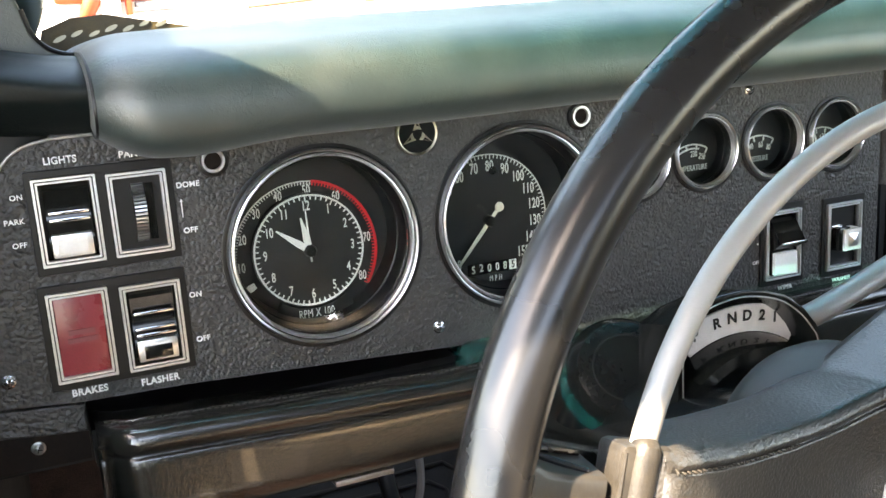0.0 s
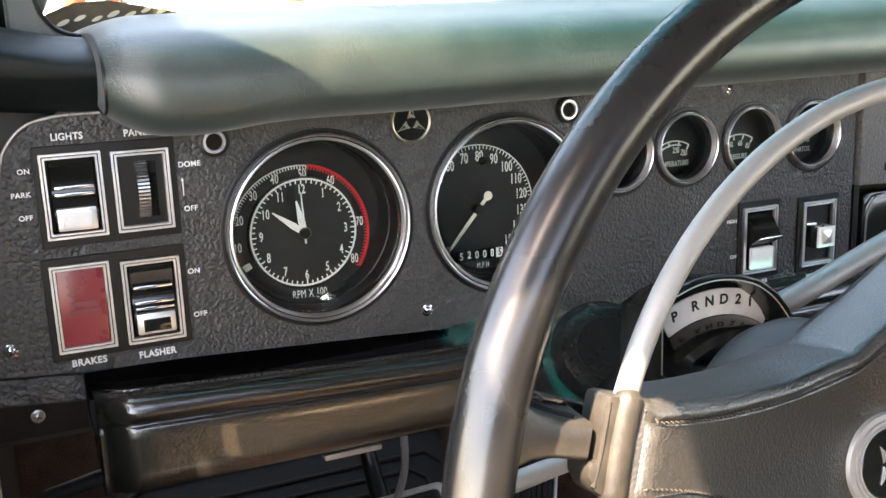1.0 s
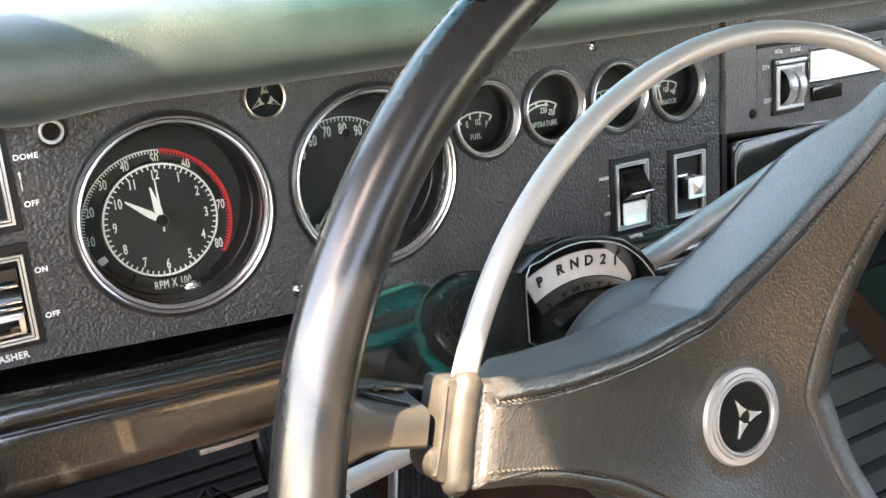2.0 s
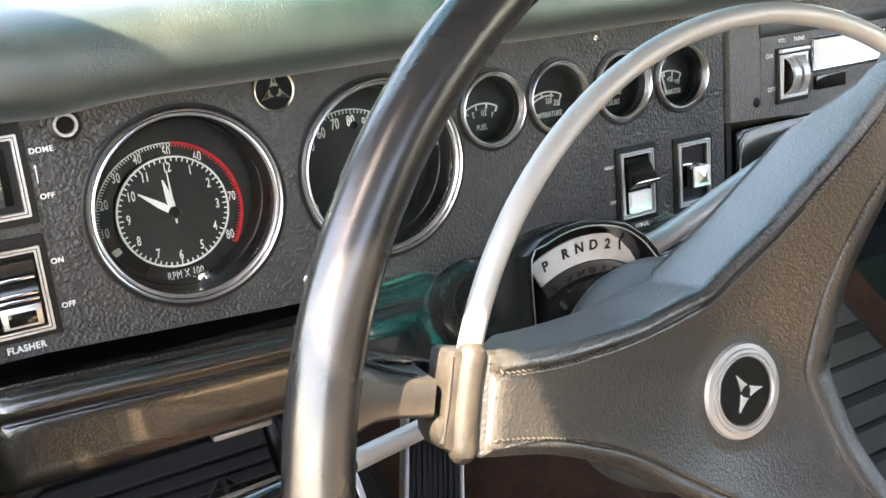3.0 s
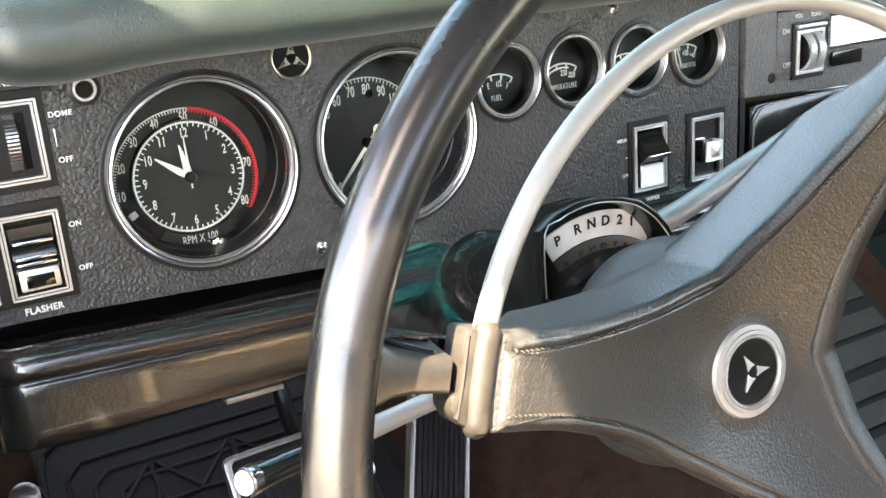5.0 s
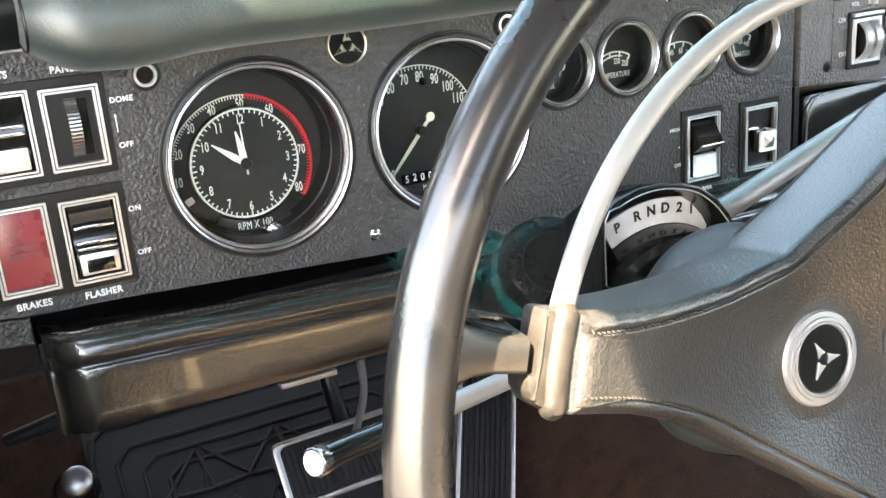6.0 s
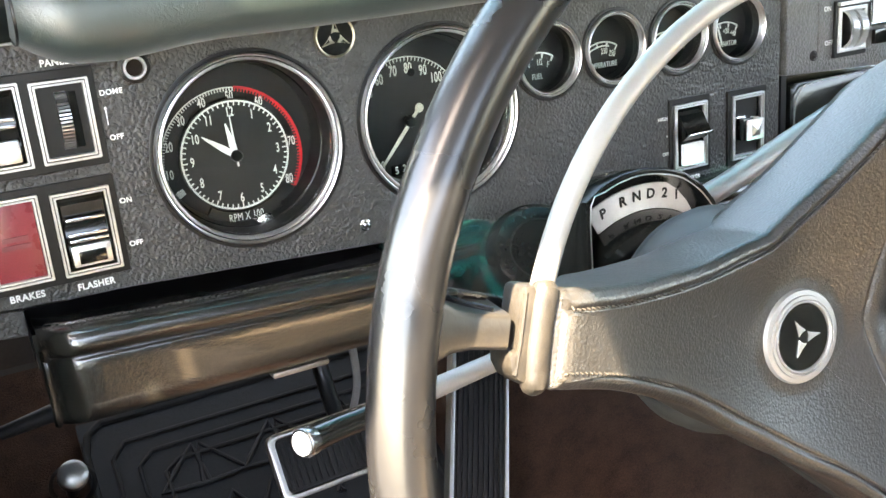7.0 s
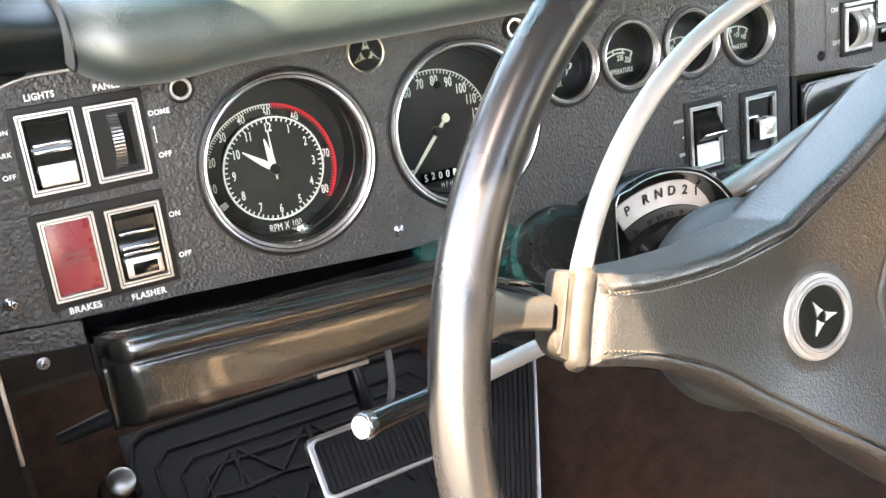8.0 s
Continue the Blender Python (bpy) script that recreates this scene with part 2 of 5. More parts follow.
def part(name, bm, material, parent, label="", smooth=True, sharp=38):
    """Links a bmesh or a mesh as one mesh object under a thing or a part."""
    if isinstance(bm, bmesh.types.BMesh):
        me = bpy.data.meshes.new(name)
        bm.to_mesh(me)
        bm.free()
    else:
        me = bm
    me.materials.clear()
    me.materials.append(material)
    for p in me.polygons:
        p.use_smooth = smooth
    if smooth:
        me.set_sharp_from_angle(angle=radians(sharp))
    ob = new(name, me)
    ob.parent = parent
    if label:
        tagged(ob, label)
    return ob


def box(x0, x1, y0, y1, z0, z1, bevel=0.0, m=None):
    bm = bmesh.new()
    bmesh.ops.create_cube(bm, size=1, matrix=Matrix.Translation(((x0 + x1) / 2, (y0 + y1) / 2, (z0 + z1) / 2)) @ Matrix.Diagonal((x1 - x0, y1 - y0, z1 - z0, 1)))
    if bevel:
        bmesh.ops.bevel(bm, geom=bm.edges[:], offset=bevel, segments=2, profile=0.6, affect="EDGES")
    if m:
        bm.transform(m)
    return bm


def lathe(profile, seg=48, m=None, closed=False):
    """Turns (radius, height) about the local y axis; height runs along -y, towards the driver."""
    bm = bmesh.new()
    rings = []
    for r, hgt in profile:
        if r < 1e-6:
            rings.append([bm.verts.new((0, -hgt, 0))])
        else:
            rings.append([bm.verts.new((r * math.cos(2 * math.pi * k / seg), -hgt, r * math.sin(2 * math.pi * k / seg))) for k in range(seg)])
    pairs = list(zip(rings, rings[1:])) + ([(rings[-1], rings[0])] if closed else [])
    for a, b in pairs:
        for k in range(seg):
            q = (k + 1) % seg
            vs = [a[k % len(a)], a[q % len(a)], b[q % len(b)], b[k % len(b)]]
            vs = list(dict.fromkeys(vs))
            if len(vs) > 2:
                bm.faces.new(vs)
    bmesh.ops.recalc_face_normals(bm, faces=bm.faces[:])
    if m:
        bm.transform(m)
    return bm


def tube(points, radii, seg=16, caps=True, closed=False):
    """Sweeps a circle along points; radii is a number or one a point."""
    pts = [Vector(p) for p in points]
    n = len(pts)
    rad = [radii] * n if isinstance(radii, (int, float)) else radii
    bm = bmesh.new()
    rings, side = [], None
    for i, p in enumerate(pts):
        a, b = (pts[i - 1], pts[(i + 1) % n]) if closed else (pts[max(0, i - 1)], pts[min(n - 1, i + 1)])
        d = (b - a).normalized()
        if side is None:
            side = d.orthogonal().normalized()
        side = (side - d * side.dot(d)).normalized()
        up = d.cross(side)
        rings.append([bm.verts.new(p + rad[i] * (math.cos(2 * math.pi * k / seg) * side + math.sin(2 * math.pi * k / seg) * up)) for k in range(seg)])
    for i in range(n if closed else n - 1):
        a, b = rings[i], rings[(i + 1) % n]
        for k in range(seg):
            bm.faces.new((a[k], a[(k + 1) % seg], b[(k + 1) % seg], b[k]))
    if caps and not closed:
        bm.faces.new(rings[0][::-1])
        bm.faces.new(rings[-1])
    bmesh.ops.recalc_face_normals(bm, faces=bm.faces[:])
    return bm


def spline(points, steps=8):
    """A smooth line through points."""
    p = [Vector(v) for v in points]
    p = [2 * p[0] - p[1]] + p + [2 * p[-1] - p[-2]]
    out = []
    for i in range(1, len(p) - 2):
        for k in range(steps):
            t = k / steps
            a, b, c, d = p[i - 1:i + 3]
            out.append(0.5 * (2 * b + (c - a) * t + (2 * a - 5 * b + 4 * c - d) * t * t + (3 * b - a - 3 * c + d) * t ** 3))
    return out + [p[-2]]


def fresh_mesh(data):
    """The mesh of a curve or a text."""
    ob = bpy.data.objects.new("made", data)
    scene.collection.objects.link(ob)
    bpy.context.view_layer.update()
    me = bpy.data.meshes.new_from_object(ob.evaluated_get(bpy.context.evaluated_depsgraph_get()))
    bpy.data.objects.remove(ob)
    return me


UPRIGHT = pose(0, 0, 0, 90, 0, 0)


def plate(loops, y_front, y_back, bevel=0.0, m=None):
    """A flat plate in x and z with holes: the first loop is its outline."""
    cu = bpy.data.curves.new("plate", "CURVE")
    cu.dimensions, cu.fill_mode, cu.bevel_depth, cu.bevel_resolution = "2D", "BOTH", bevel, 1
    cu.extrude = max(0.0, (y_back - y_front) / 2 - bevel)
    cu.offset = -bevel
    for loop in loops:
        sp = cu.splines.new("POLY")
        sp.points.add(len(loop) - 1)
        for q, (x, z) in zip(sp.points, loop):
            q.co = (x, z, 0, 1)
        sp.use_cyclic_u = True
    me = fresh_mesh(cu)
    bm = bmesh.new()
    bm.from_mesh(me)
    bmesh.ops.remove_doubles(bm, verts=bm.verts[:], dist=1e-6)
    bm.to_mesh(me)
    bm.free()
    me.transform(Matrix.Translation((0, (y_front + y_back) / 2, 0)) @ UPRIGHT)
    if m:
        me.transform(m)
    return me


def rect(x0, x1, z0, z1, r=0.0):
    if not r:
        return [(x0, z0), (x1, z0), (x1, z1), (x0, z1)]
    out = []
    for cx, cz, a in ((x1 - r, z0 + r, -90), (x1 - r, z1 - r, 0), (x0 + r, z1 - r, 90), (x0 + r, z0 + r, 180)):
        out += [(cx + r * math.cos(radians(a + k * 18)), cz + r * math.sin(radians(a + k * 18))) for k in range(6)]
    return out


def circle(cx, cz, r, n=64, a0=0.0, a1=360.0):
    full = a1 - a0 >= 360
    return [(cx + r * math.cos(radians(a0 + (a1 - a0) * k / (n if full else n - 1))), cz + r * math.sin(radians(a0 + (a1 - a0) * k / (n if full else n - 1)))) for k in range(n)]


def lettering(name, words, x, y, z, size, material, parent, turn=0.0, wide=1.0, bold=0.0, m=None, depth=0.00015):
    cu = bpy.data.curves.new(name, "FONT")
    cu.body, cu.size, cu.align_x, cu.align_y = words, size, "CENTER", "CENTER"
    cu.extrude, cu.offset, cu.space_character = depth, bold * size, 1.08
    me = fresh_mesh(cu)
    me.transform((m or Matrix()) @ Matrix.Translation((x, y, z)) @ pose(0, 0, 0, 0, -turn, 0) @ UPRIGHT @ Matrix.Diagonal((wide, 1, 1, 1)))
    return part(name, me, material, parent, smooth=False)


def joined(bms):
    bm = bmesh.new()
    for b in bms:
        me = bpy.data.meshes.new("tmp")
        b.to_mesh(me)
        b.free()
        bm.from_mesh(me)
        bpy.data.meshes.remove(me)
    return bm


def extrude_profile(profile, xs, place=None):
    """Sweeps a closed (y, z) profile along x; place(x, y, z) may bend it."""
    bm = bmesh.new()
    rows = []
    for x in xs:
        rows.append([bm.verts.new(place(x, y, z) if place else (x, y, z)) for y, z in profile])
    n = len(profile)
    for a, b in zip(rows, rows[1:]):
        for k in range(n):
            bm.faces.new((a[k], a[(k + 1) % n], b[(k + 1) % n], b[k]))
    bm.faces.new(rows[0])
    bm.faces.new(rows[-1][::-1])
    bmesh.ops.recalc_face_normals(bm, faces=bm.faces[:])
    return bm


def smooth_loop(points, steps=5):
    p = [Vector((a, b, 0)) for a, b in points]
    n, out = len(p), []
    for i in range(n):
        a, b, c, d = p[i - 1], p[i], p[(i + 1) % n], p[(i + 2) % n]
        for k in range(steps):
            t = k / steps
            v = 0.5 * (2 * b + (c - a) * t + (2 * a - 5 * b + 4 * c - d) * t * t + (3 * b - a - 3 * c + d) * t ** 3)
            out.append((v.x, v.y))
    return out


# ---- instrument panel ----
TACH, SPEEDO, BIG = (0.1690, 0.0855), (0.3125, 0.0860), 0.064
SMALL = [(0.4080, 0.1135), (0.4700, 0.1140), (0.5350, 0.1142), (0.5990, 0.1143)]
SMALL_R = 0.0285

panel = thing("dashboard_panel", "black pebble-grained instrument panel with chrome-rimmed gauges", "instrument panel", kind="structure")
outline = [(-0.10, 0.0235), (0.0105, 0.0132), (0.07, 0.0115), (0.284, -0.001), (0.42, -0.012), (0.647, -0.030), (0.647, 0.185), (0.02, 0.185), (0.012, 0.1705), (0.0, 0.1695), (-0.008, 0.165), (-0.015, 0.157), (-0.021, 0.145), (-0.026, 0.12), (-0.034, 0.09), (-0.05, 0.06), (-0.10, 0.05)]
holes = [circle(*TACH, BIG - 0.001), circle(*SPEEDO, BIG - 0.001)] + [circle(cx, cz, SMALL_R - 0.0005, 40) for cx, cz in SMALL]
SWITCHES = {"LIGHTS": (0.0, 0.0350, 0.0985, 0.1500), "PANEL": (0.0405, 0.0745, 0.0985, 0.1485), "BRAKES": (-0.002, 0.0325, 0.0275, 0.0825),
            "FLASHER": (0.0390, 0.0745, 0.0268, 0.0805), "WIPER": (0.5265, 0.5620, 0.0030, 0.0590), "WASHER": (0.5900, 0.6265, 0.0010, 0.0570)}
holes += [rect(a + 0.002, b - 0.002, c + 0.002, d - 0.002) for a, b, c, d in SWITCHES.values()]
part("face", plate([outline] + holes, 0.0, 0.006, 0.0), PANEL, panel, smooth=False)
part("backing", box(-0.10, 0.66, 0.060, 0.066, -0.05, 0.19), BLACK, panel)
part("lower_strip", plate([[(-0.10, 0.0055), (0.0105, -0.0055), (0.0105, 0.0120), (-0.10, 0.0223)]], -0.001, 0.008, 0.001), PANEL, panel, smooth=False)

edge = spline([(0.052, -0.0015, 0.1722), (0.03, -0.0015, 0.1722), (0.012, -0.0015, 0.1715), (-0.004, -0.0015, 0.1675), (-0.0145, -0.0015, 0.158), (-0.0205, -0.0015, 0.146), (-0.026, -0.0015, 0.120), (-0.034, -0.0015, 0.09)])
part("edge_trim", tube(edge, 0.0010, 10), BRASS_STUD, panel, "thin bright metal trim")


def ring_at(cx, cz, r_out, r_in, y, m=None, lift=0.003):
    mid = (r_out + r_in) / 2
    return lathe([(r_in, -y), (r_in, -y + lift * 0.6), (mid, -y + lift), (r_out, -y + lift * 0.55), (r_out, -y - 0.002)], 72, Matrix.Translation((cx, 0, cz)), closed=True)


def gauge_shell(name, label, cx, cz, r, depth, group):
    g = thing(name, label, "gauge", group)
    part("outer_ring", ring_at(cx, cz, r + 0.0030, r, -0.0002, lift=0.0012), BLACK, g)
    w = 0.0050 * (r / 0.064) ** 0.5
    at = Matrix.Translation((cx, 0, cz))
    part("bezel", lathe([(r - w * 0.40, -0.001), (r - w * 0.40, 0.0032), (r - w * 0.20, 0.0040), (r, 0.0026), (r, -0.002)], 96, at, closed=True), BRIGHT, g, "bright chrome bezel")
    part("inner_ring", lathe([(r - w, -0.004), (r - w, 0.0018), (r - w * 0.82, 0.0028), (r - w * 0.60, 0.0024), (r - w * 0.60, -0.004)], 96, at, closed=True), BRIGHT, g, "thin bright inner ring")
    part("well", lathe([(r - w * 0.3, 0.0012), (r - w * 0.75, 0.0010), (r - w - 0.001, -0.004), (r * 0.90, -depth * 0.55), (r * 0.885, -depth * 0.57), (r * 0.86, -depth)], 72, at), WELL, g)
    part("dial", lathe([(0, -depth), (r * 0.865, -depth), (r * 0.865, -depth - 0.001), (0, -depth - 0.001)], 72, Matrix.Translation((cx, 0, cz))), DIAL, g)
    return g


def ticks(cx, cz, y, r0, r1, a0, a1, n, width, every=0, r2=0.0):
    bms = []
    for k in range(n + 1):
        a = a0 + (a1 - a0) * k / n
        long = every and k % every == 0
        bms.append(box(r2 if long else r0, r1, -0.0002, 0.0002, -width / 2, width / 2, 0, Matrix.Translation((cx, y, cz)) @ pose(0, 0, 0, 0, -a, 0)))
    return joined(bms)


def arc(cx, cz, y, r0, r1, a0, a1, n=48):
    return plate([circle(cx, cz, r1, n, a0, a1) + circle(cx, cz, r0, n, a0, a1)[::-1]], y - 0.0002, y + 0.0002)


def hand(cx, cz, y, a, length, wide, tail=0.0, tip=0.0005):
    return plate([[(-tail, -wide * 0.4), (length * 0.35, -wide / 2), (length, -tip), (length, tip), (length * 0.35, wide / 2), (-tail, wide * 0.4)]], -0.0003, 0.0003, 0, Matrix.Translation((cx, y, cz)) @ pose(0, 0, 0, 0, -a, 0))


# tachometer with a clock inside it
DEEP = 0.036
tach = gauge_shell("tachometer", "round black tachometer with a clock inside, chrome bezel and red arc", *TACH, BIG, DEEP, "large gauges")
cx, cz, y = 0.1650, 0.0742, DEEP - 0.0006
part("scale_arc", arc(cx, cz, y, 0.0494, 0.0502, 82, 205), PRINT, tach)
part("scale_marks", ticks(cx, cz, y, 0.0474, 0.0500, 82, 204, 50, 0.0007), PRINT, tach)
part("red_arc", arc(cx, cz, y, 0.0490, 0.0508, -33, 81.5), RED, tach, "red warning arc")
part("red_marks", ticks(cx, cz, y, 0.0470, 0.0494, -33, 80, 42, 0.0008), RED, tach)
for word, a, r in (("10", 184.5, 0.0452), ("20", 160, 0.0452), ("30", 135, 0.0448), ("40", 111, 0.0444), ("50", 85, 0.0438), ("60", 57, 0.0440), ("70", 7, 0.0440), ("80", -29, 0.0440)):
    lettering("numeral", word, cx + r * math.cos(radians(a)), y, cz + r * math.sin(radians(a)), 0.0092, PRINT, tach, wide=0.58, bold=0.015)
cx, cz = 0.1664, 0.0772
part("clock_face", lathe([(0, 0.0), (0.0392, 0.0), (0.0392, 0.003), (0, 0.003)], 72, Matrix.Translation((cx, DEEP - 0.001, cz))), DIAL, tach)
y = DEEP - 0.0045
part("clock_ring", arc(cx, cz, y, 0.0371, 0.0384, 0, 359.9, 90), PRINT, tach)
part("clock_marks", ticks(cx, cz, y, 0.0348, 0.0380, 0, 354, 59, 0.0009, 5, 0.0338), PRINT, tach)
for k in range(1, 13):
    a = 90 - 30 * k
    lettering("numeral", str(k), cx + 0.0305 * math.cos(radians(a)), y, cz + 0.0305 * math.sin(radians(a)), 0.0092, PRINT, tach, wide=0.60, bold=0.015)
part("hour_hand", hand(cx, cz, y - 0.001, 101, 0.0235, 0.0050), PRINT, tach)
part("minute_hand", hand(cx, cz, y - 0.0015, 143, 0.0275, 0.0048), PRINT, tach)
part("second_hand", hand(cx, cz, y - 0.002, 92, 0.0290, 0.0014, 0.0075, 0.0003), PRINT, tach)
part("hub", lathe([(0, 0.005), (0.0035, 0.0045), (0.0042, 0.003), (0.0042, 0)], 24, Matrix.Translation((cx, y, cz))), BLACK, tach)
part("tach_needle", hand(cx - 0.0385, cz - 0.0190, DEEP - 0.0015, 206, 0.0115, 0.0052), PRINT, tach)
lettering("legend", "RPM X 100", cx + 0.0005, DEEP - 0.0064, cz - 0.0436, 0.0082, PRINT, tach, wide=0.62)
for kx, kr in ((0.1740, 0.0038), (0.1790, 0.0052)):
    rings = [(kr * 0.62, 0), (kr * 0.62, 0.009), (kr, 0.0095), (kr * 1.02, 0.012), (kr, 0.0145), (kr * 0.72, 0.0155), (kr * 0.66, 0.0140), (kr * 0.40, 0.0140), (kr * 0.34, 0.0160), (0, 0.0165)]
    knob = part("setting_knob", lathe(rings, 28, Matrix.Translation((kx, 0.036 if kr < 0.004 else 0.034, 0.0300))), CHROME, tach, "small knurled chrome setting knob")
part("legend_plate", plate([circle(cx, cz, 0.0530, 30, 236, 304) + circle(cx, cz, 0.0400, 30, 236, 304)[::-1]], DEEP - 0.0055, DEEP - 0.0010), DIAL, tach, smooth=False)
part("lens", lathe([(0, 0.0), (BIG - 0.006, 0.0), (BIG - 0.006, 0.001), (0, 0.001)], 64, Matrix.Translation((TACH[0], 0.004, TACH[1]))), GLASS, tach, "flat clear glass")

# speedometer
speedo = gauge_shell("speedometer", "round black speedometer with white numerals and cream needle", *SPEEDO, BIG, DEEP, "large gauges")
cx, cz, y = 0.3022, 0.0785, DEEP - 0.0006
SPAN, TOP = 1.84, 84.5
part("scale_arc", arc(cx, cz, y, 0.0478, 0.0486, TOP - 71 * SPAN, TOP + 80 * SPAN, 90), PRINT, speedo)
part("scale_marks", ticks(cx, cz, y, 0.0453, 0.0482, TOP + 80 * SPAN, TOP - 70 * SPAN, 75, 0.0006, 5, 0.0445), PRINT, speedo)
for k in range(0, 151, 10):
    a = TOP - (k - 80) * SPAN
    lettering("numeral", str(k), cx + 0.0395 * math.cos(radians(a)), y, cz + 0.0395 * math.sin(radians(a)), 0.0108, PRINT, speedo, wide=0.58, bold=0.018)
part("needle", hand(cx, cz, y - 0.004, 229, 0.0400, 0.0030, 0.012, 0.0009), CREAM, speedo)
a = radians(49)
part("needle_tail", lathe([(0, 0.001), (0.0034, 0.0008), (0.0036, 0)], 24, Matrix.Translation((cx + 0.0125 * math.cos(a), y - 0.004, cz + 0.0125 * math.sin(a)))), CREAM, speedo)
part("hub", lathe([(0, 0.0075), (0.0036, 0.007), (0.0040, 0.006), (0.0040, 0)], 24, Matrix.Translation((cx, y, cz))), BLACK, speedo)
part("warning_light", lathe([(0, 0.0006), (0.0030, 0.0005), (0.0030, 0)], 20, Matrix.Translation((cx + 0.006, y, cz + 0.0360))), GLOSS, speedo)
part("odometer_window", box(cx - 0.0180, cx + 0.0230, y - 0.0002, y + 0.0004, cz - 0.0402, cz - 0.0318), GLOSS, speedo)
for k, word in enumerate("52008"):
    wheel_z = cz - 0.0360 + (0.0007 if k == 1 else 0)
    part("number_wheel", box(cx - 0.0168 + 0.0065 * k, cx - 0.0108 + 0.0065 * k, y - 0.0005, y, cz - 0.0397, cz - 0.0323), GLOSS, speedo, "glossy black odometer wheel")
    lettering("numeral", word, cx - 0.0138 + 0.0065 * k, y - 0.0009, wheel_z, 0.0080, PRINT, speedo, wide=0.78, bold=0.01)
part("tenths_wheel", box(cx + 0.0158, cx + 0.0216, y - 0.0008, y, cz - 0.0397, cz - 0.0323), WHITE, speedo, "white tenths wheel")
lettering("numeral", "5", cx + 0.0187, y - 0.0011, cz - 0.0360, 0.0078, BLACK, speedo, wide=0.75, bold=0.02)
lettering("legend", "M P H", cx + 0.0045, y, cz - 0.0447, 0.0062, PRINT, speedo, wide=0.62)
part("lens", lathe([(0, 0.0), (BIG - 0.006, 0.0), (BIG - 0.006, 0.001), (0, 0.001)], 64, Matrix.Translation((SPEEDO[0], 0.004, SPEEDO[1]))), GLASS, speedo, "flat clear glass")

# four small gauges
SMALL_DEEP = 0.017
LEGENDS = [("fuel_gauge", "small round fuel gauge with white scale", "FUEL", ("E", "1/2", "F")), ("temperature_gauge", "small round water temperature gauge with white scale", "TEMPERATURE", ("", "230", "250")),
           ("oil_pressure_gauge", "small round oil pressure gauge with white scale", "PRESSURE", ("40", "60", "80")), ("alternator_gauge", "small round alternator gauge with white scale", "ALTERNATOR", ("", "+20", "+40"))]
for (gx, gz), (name, label, legend, marks) in zip(SMALL, LEGENDS):
    g = gauge_shell(name, label, gx, gz, SMALL_R, SMALL_DEEP, "small gauges")
    y = SMALL_DEEP - 0.0006
    part("scale_arc", arc(gx, gz - 0.0250, y, 0.0278, 0.0290, 59, 121, 30), PRINT, g)
    part("scale_marks", ticks(gx, gz - 0.0250, y, 0.0242, 0.0285, 59, 121, 3, 0.0013), PRINT, g)
    if legend == "TEMPERATURE":
        part("pointer", arc(gx, gz - 0.0250, y - 0.001, 0.0248, 0.0260, 76, 121, 24), PRINT, g)
    if legend == "ALTERNATOR":
        part("pointer", hand(gx - 0.0035, gz - 0.0150, y - 0.001, 106, 0.0180, 0.0018), PRINT, g)
    for k, word in enumerate(marks):
        if word:
            lettering("numeral", word, gx + (-0.0075, 0.0020, 0.0098)[k], y, gz + (-0.0048, -0.0042, -0.0068)[k], 0.0066, PRINT, g, turn=(6, 0, -12)[k], wide=0.60, bold=0.008)
    lettering("legend", legend, gx - 0.0005, y, gz - 0.0150, 0.0062, PRINT, g, wide=0.70, bold=0.006)
    part("lens", lathe([(0, 0.0), (SMALL_R - 0.004, 0.0), (SMALL_R - 0.004, 0.001), (0, 0.001)], 48, Matrix.Translation((gx, 0.003, gz))), GLASS, g, "flat clear glass")


# ---- switches ----
def switch_frame(t, a, b, c, d, w=0.0034):
    def band(g0, g1, y0, name, material, label=""):
        part(name, plate([rect(a + g0, b - g0, c + g0, d - g0, 0.0008), rect(a + g1, b - g1, c + g1, d - g1, 0.0006)], y0, 0.001, 0.0002), material, t, label, smooth=False)

    band(0.0, 0.0015, -0.0042, "frame", BRIGHT, "bright chrome frame")
    band(0.0015, 0.0021, -0.0030, "groove", BLACK)
    band(0.0021, 0.0034, -0.0036, "inner_frame", BRIGHT, "thin bright inner frame")
    part("well", joined([box(a + w, b - w, 0.012, 0.013, c + w, d - w), box(a + w - 0.001, a + w, -0.001, 0.013, c + w, d - w), box(b - w, b - w + 0.001, -0.001, 0.013, c + w, d - w)]), BLACK, t)


def rocker(t, a, b, c, d, bars, block):
    """A glossy black rocker with bright cross bars and a bright block at its lower end."""
    hh = d - c
    prof = [(0.011, c), (-0.0045, c + 0.03 * hh), (-0.0060, c + 0.20 * hh), (-0.0035, c + 0.38 * hh), (0.0005, c + 0.55 * hh), (-0.0005, c + 0.72 * hh), (-0.0020, c + 0.92 * hh), (0.0, d), (0.011, d)]
    part("rocker", extrude_profile(prof, [a, a + 0.0008, b - 0.0008, b]), GLOSS, t, "glossy black rocker")
    for f, y in bars:
        part("bar", box(a + 0.0015, b - 0.0010, y - 0.0012, y + 0.001, c + f * hh - 0.0009, c + f * hh + 0.0009, 0.0005), CHROME, t, "thin chrome bar")
    f0, f1 = block
    part("block", box(a + 0.0010, b - 0.0012, -0.0085, 0.0, c + f0 * hh, c + f1 * hh, 0.0012), BRIGHT, t, "bright chrome block")
    part("block_face", box(a + 0.0042, b - 0.0044, -0.0090, -0.0080, c + (f0 + 0.05) * hh, c + (f1 - 0.05) * hh, 0.0005), WHITE, t, "pale pearly face")


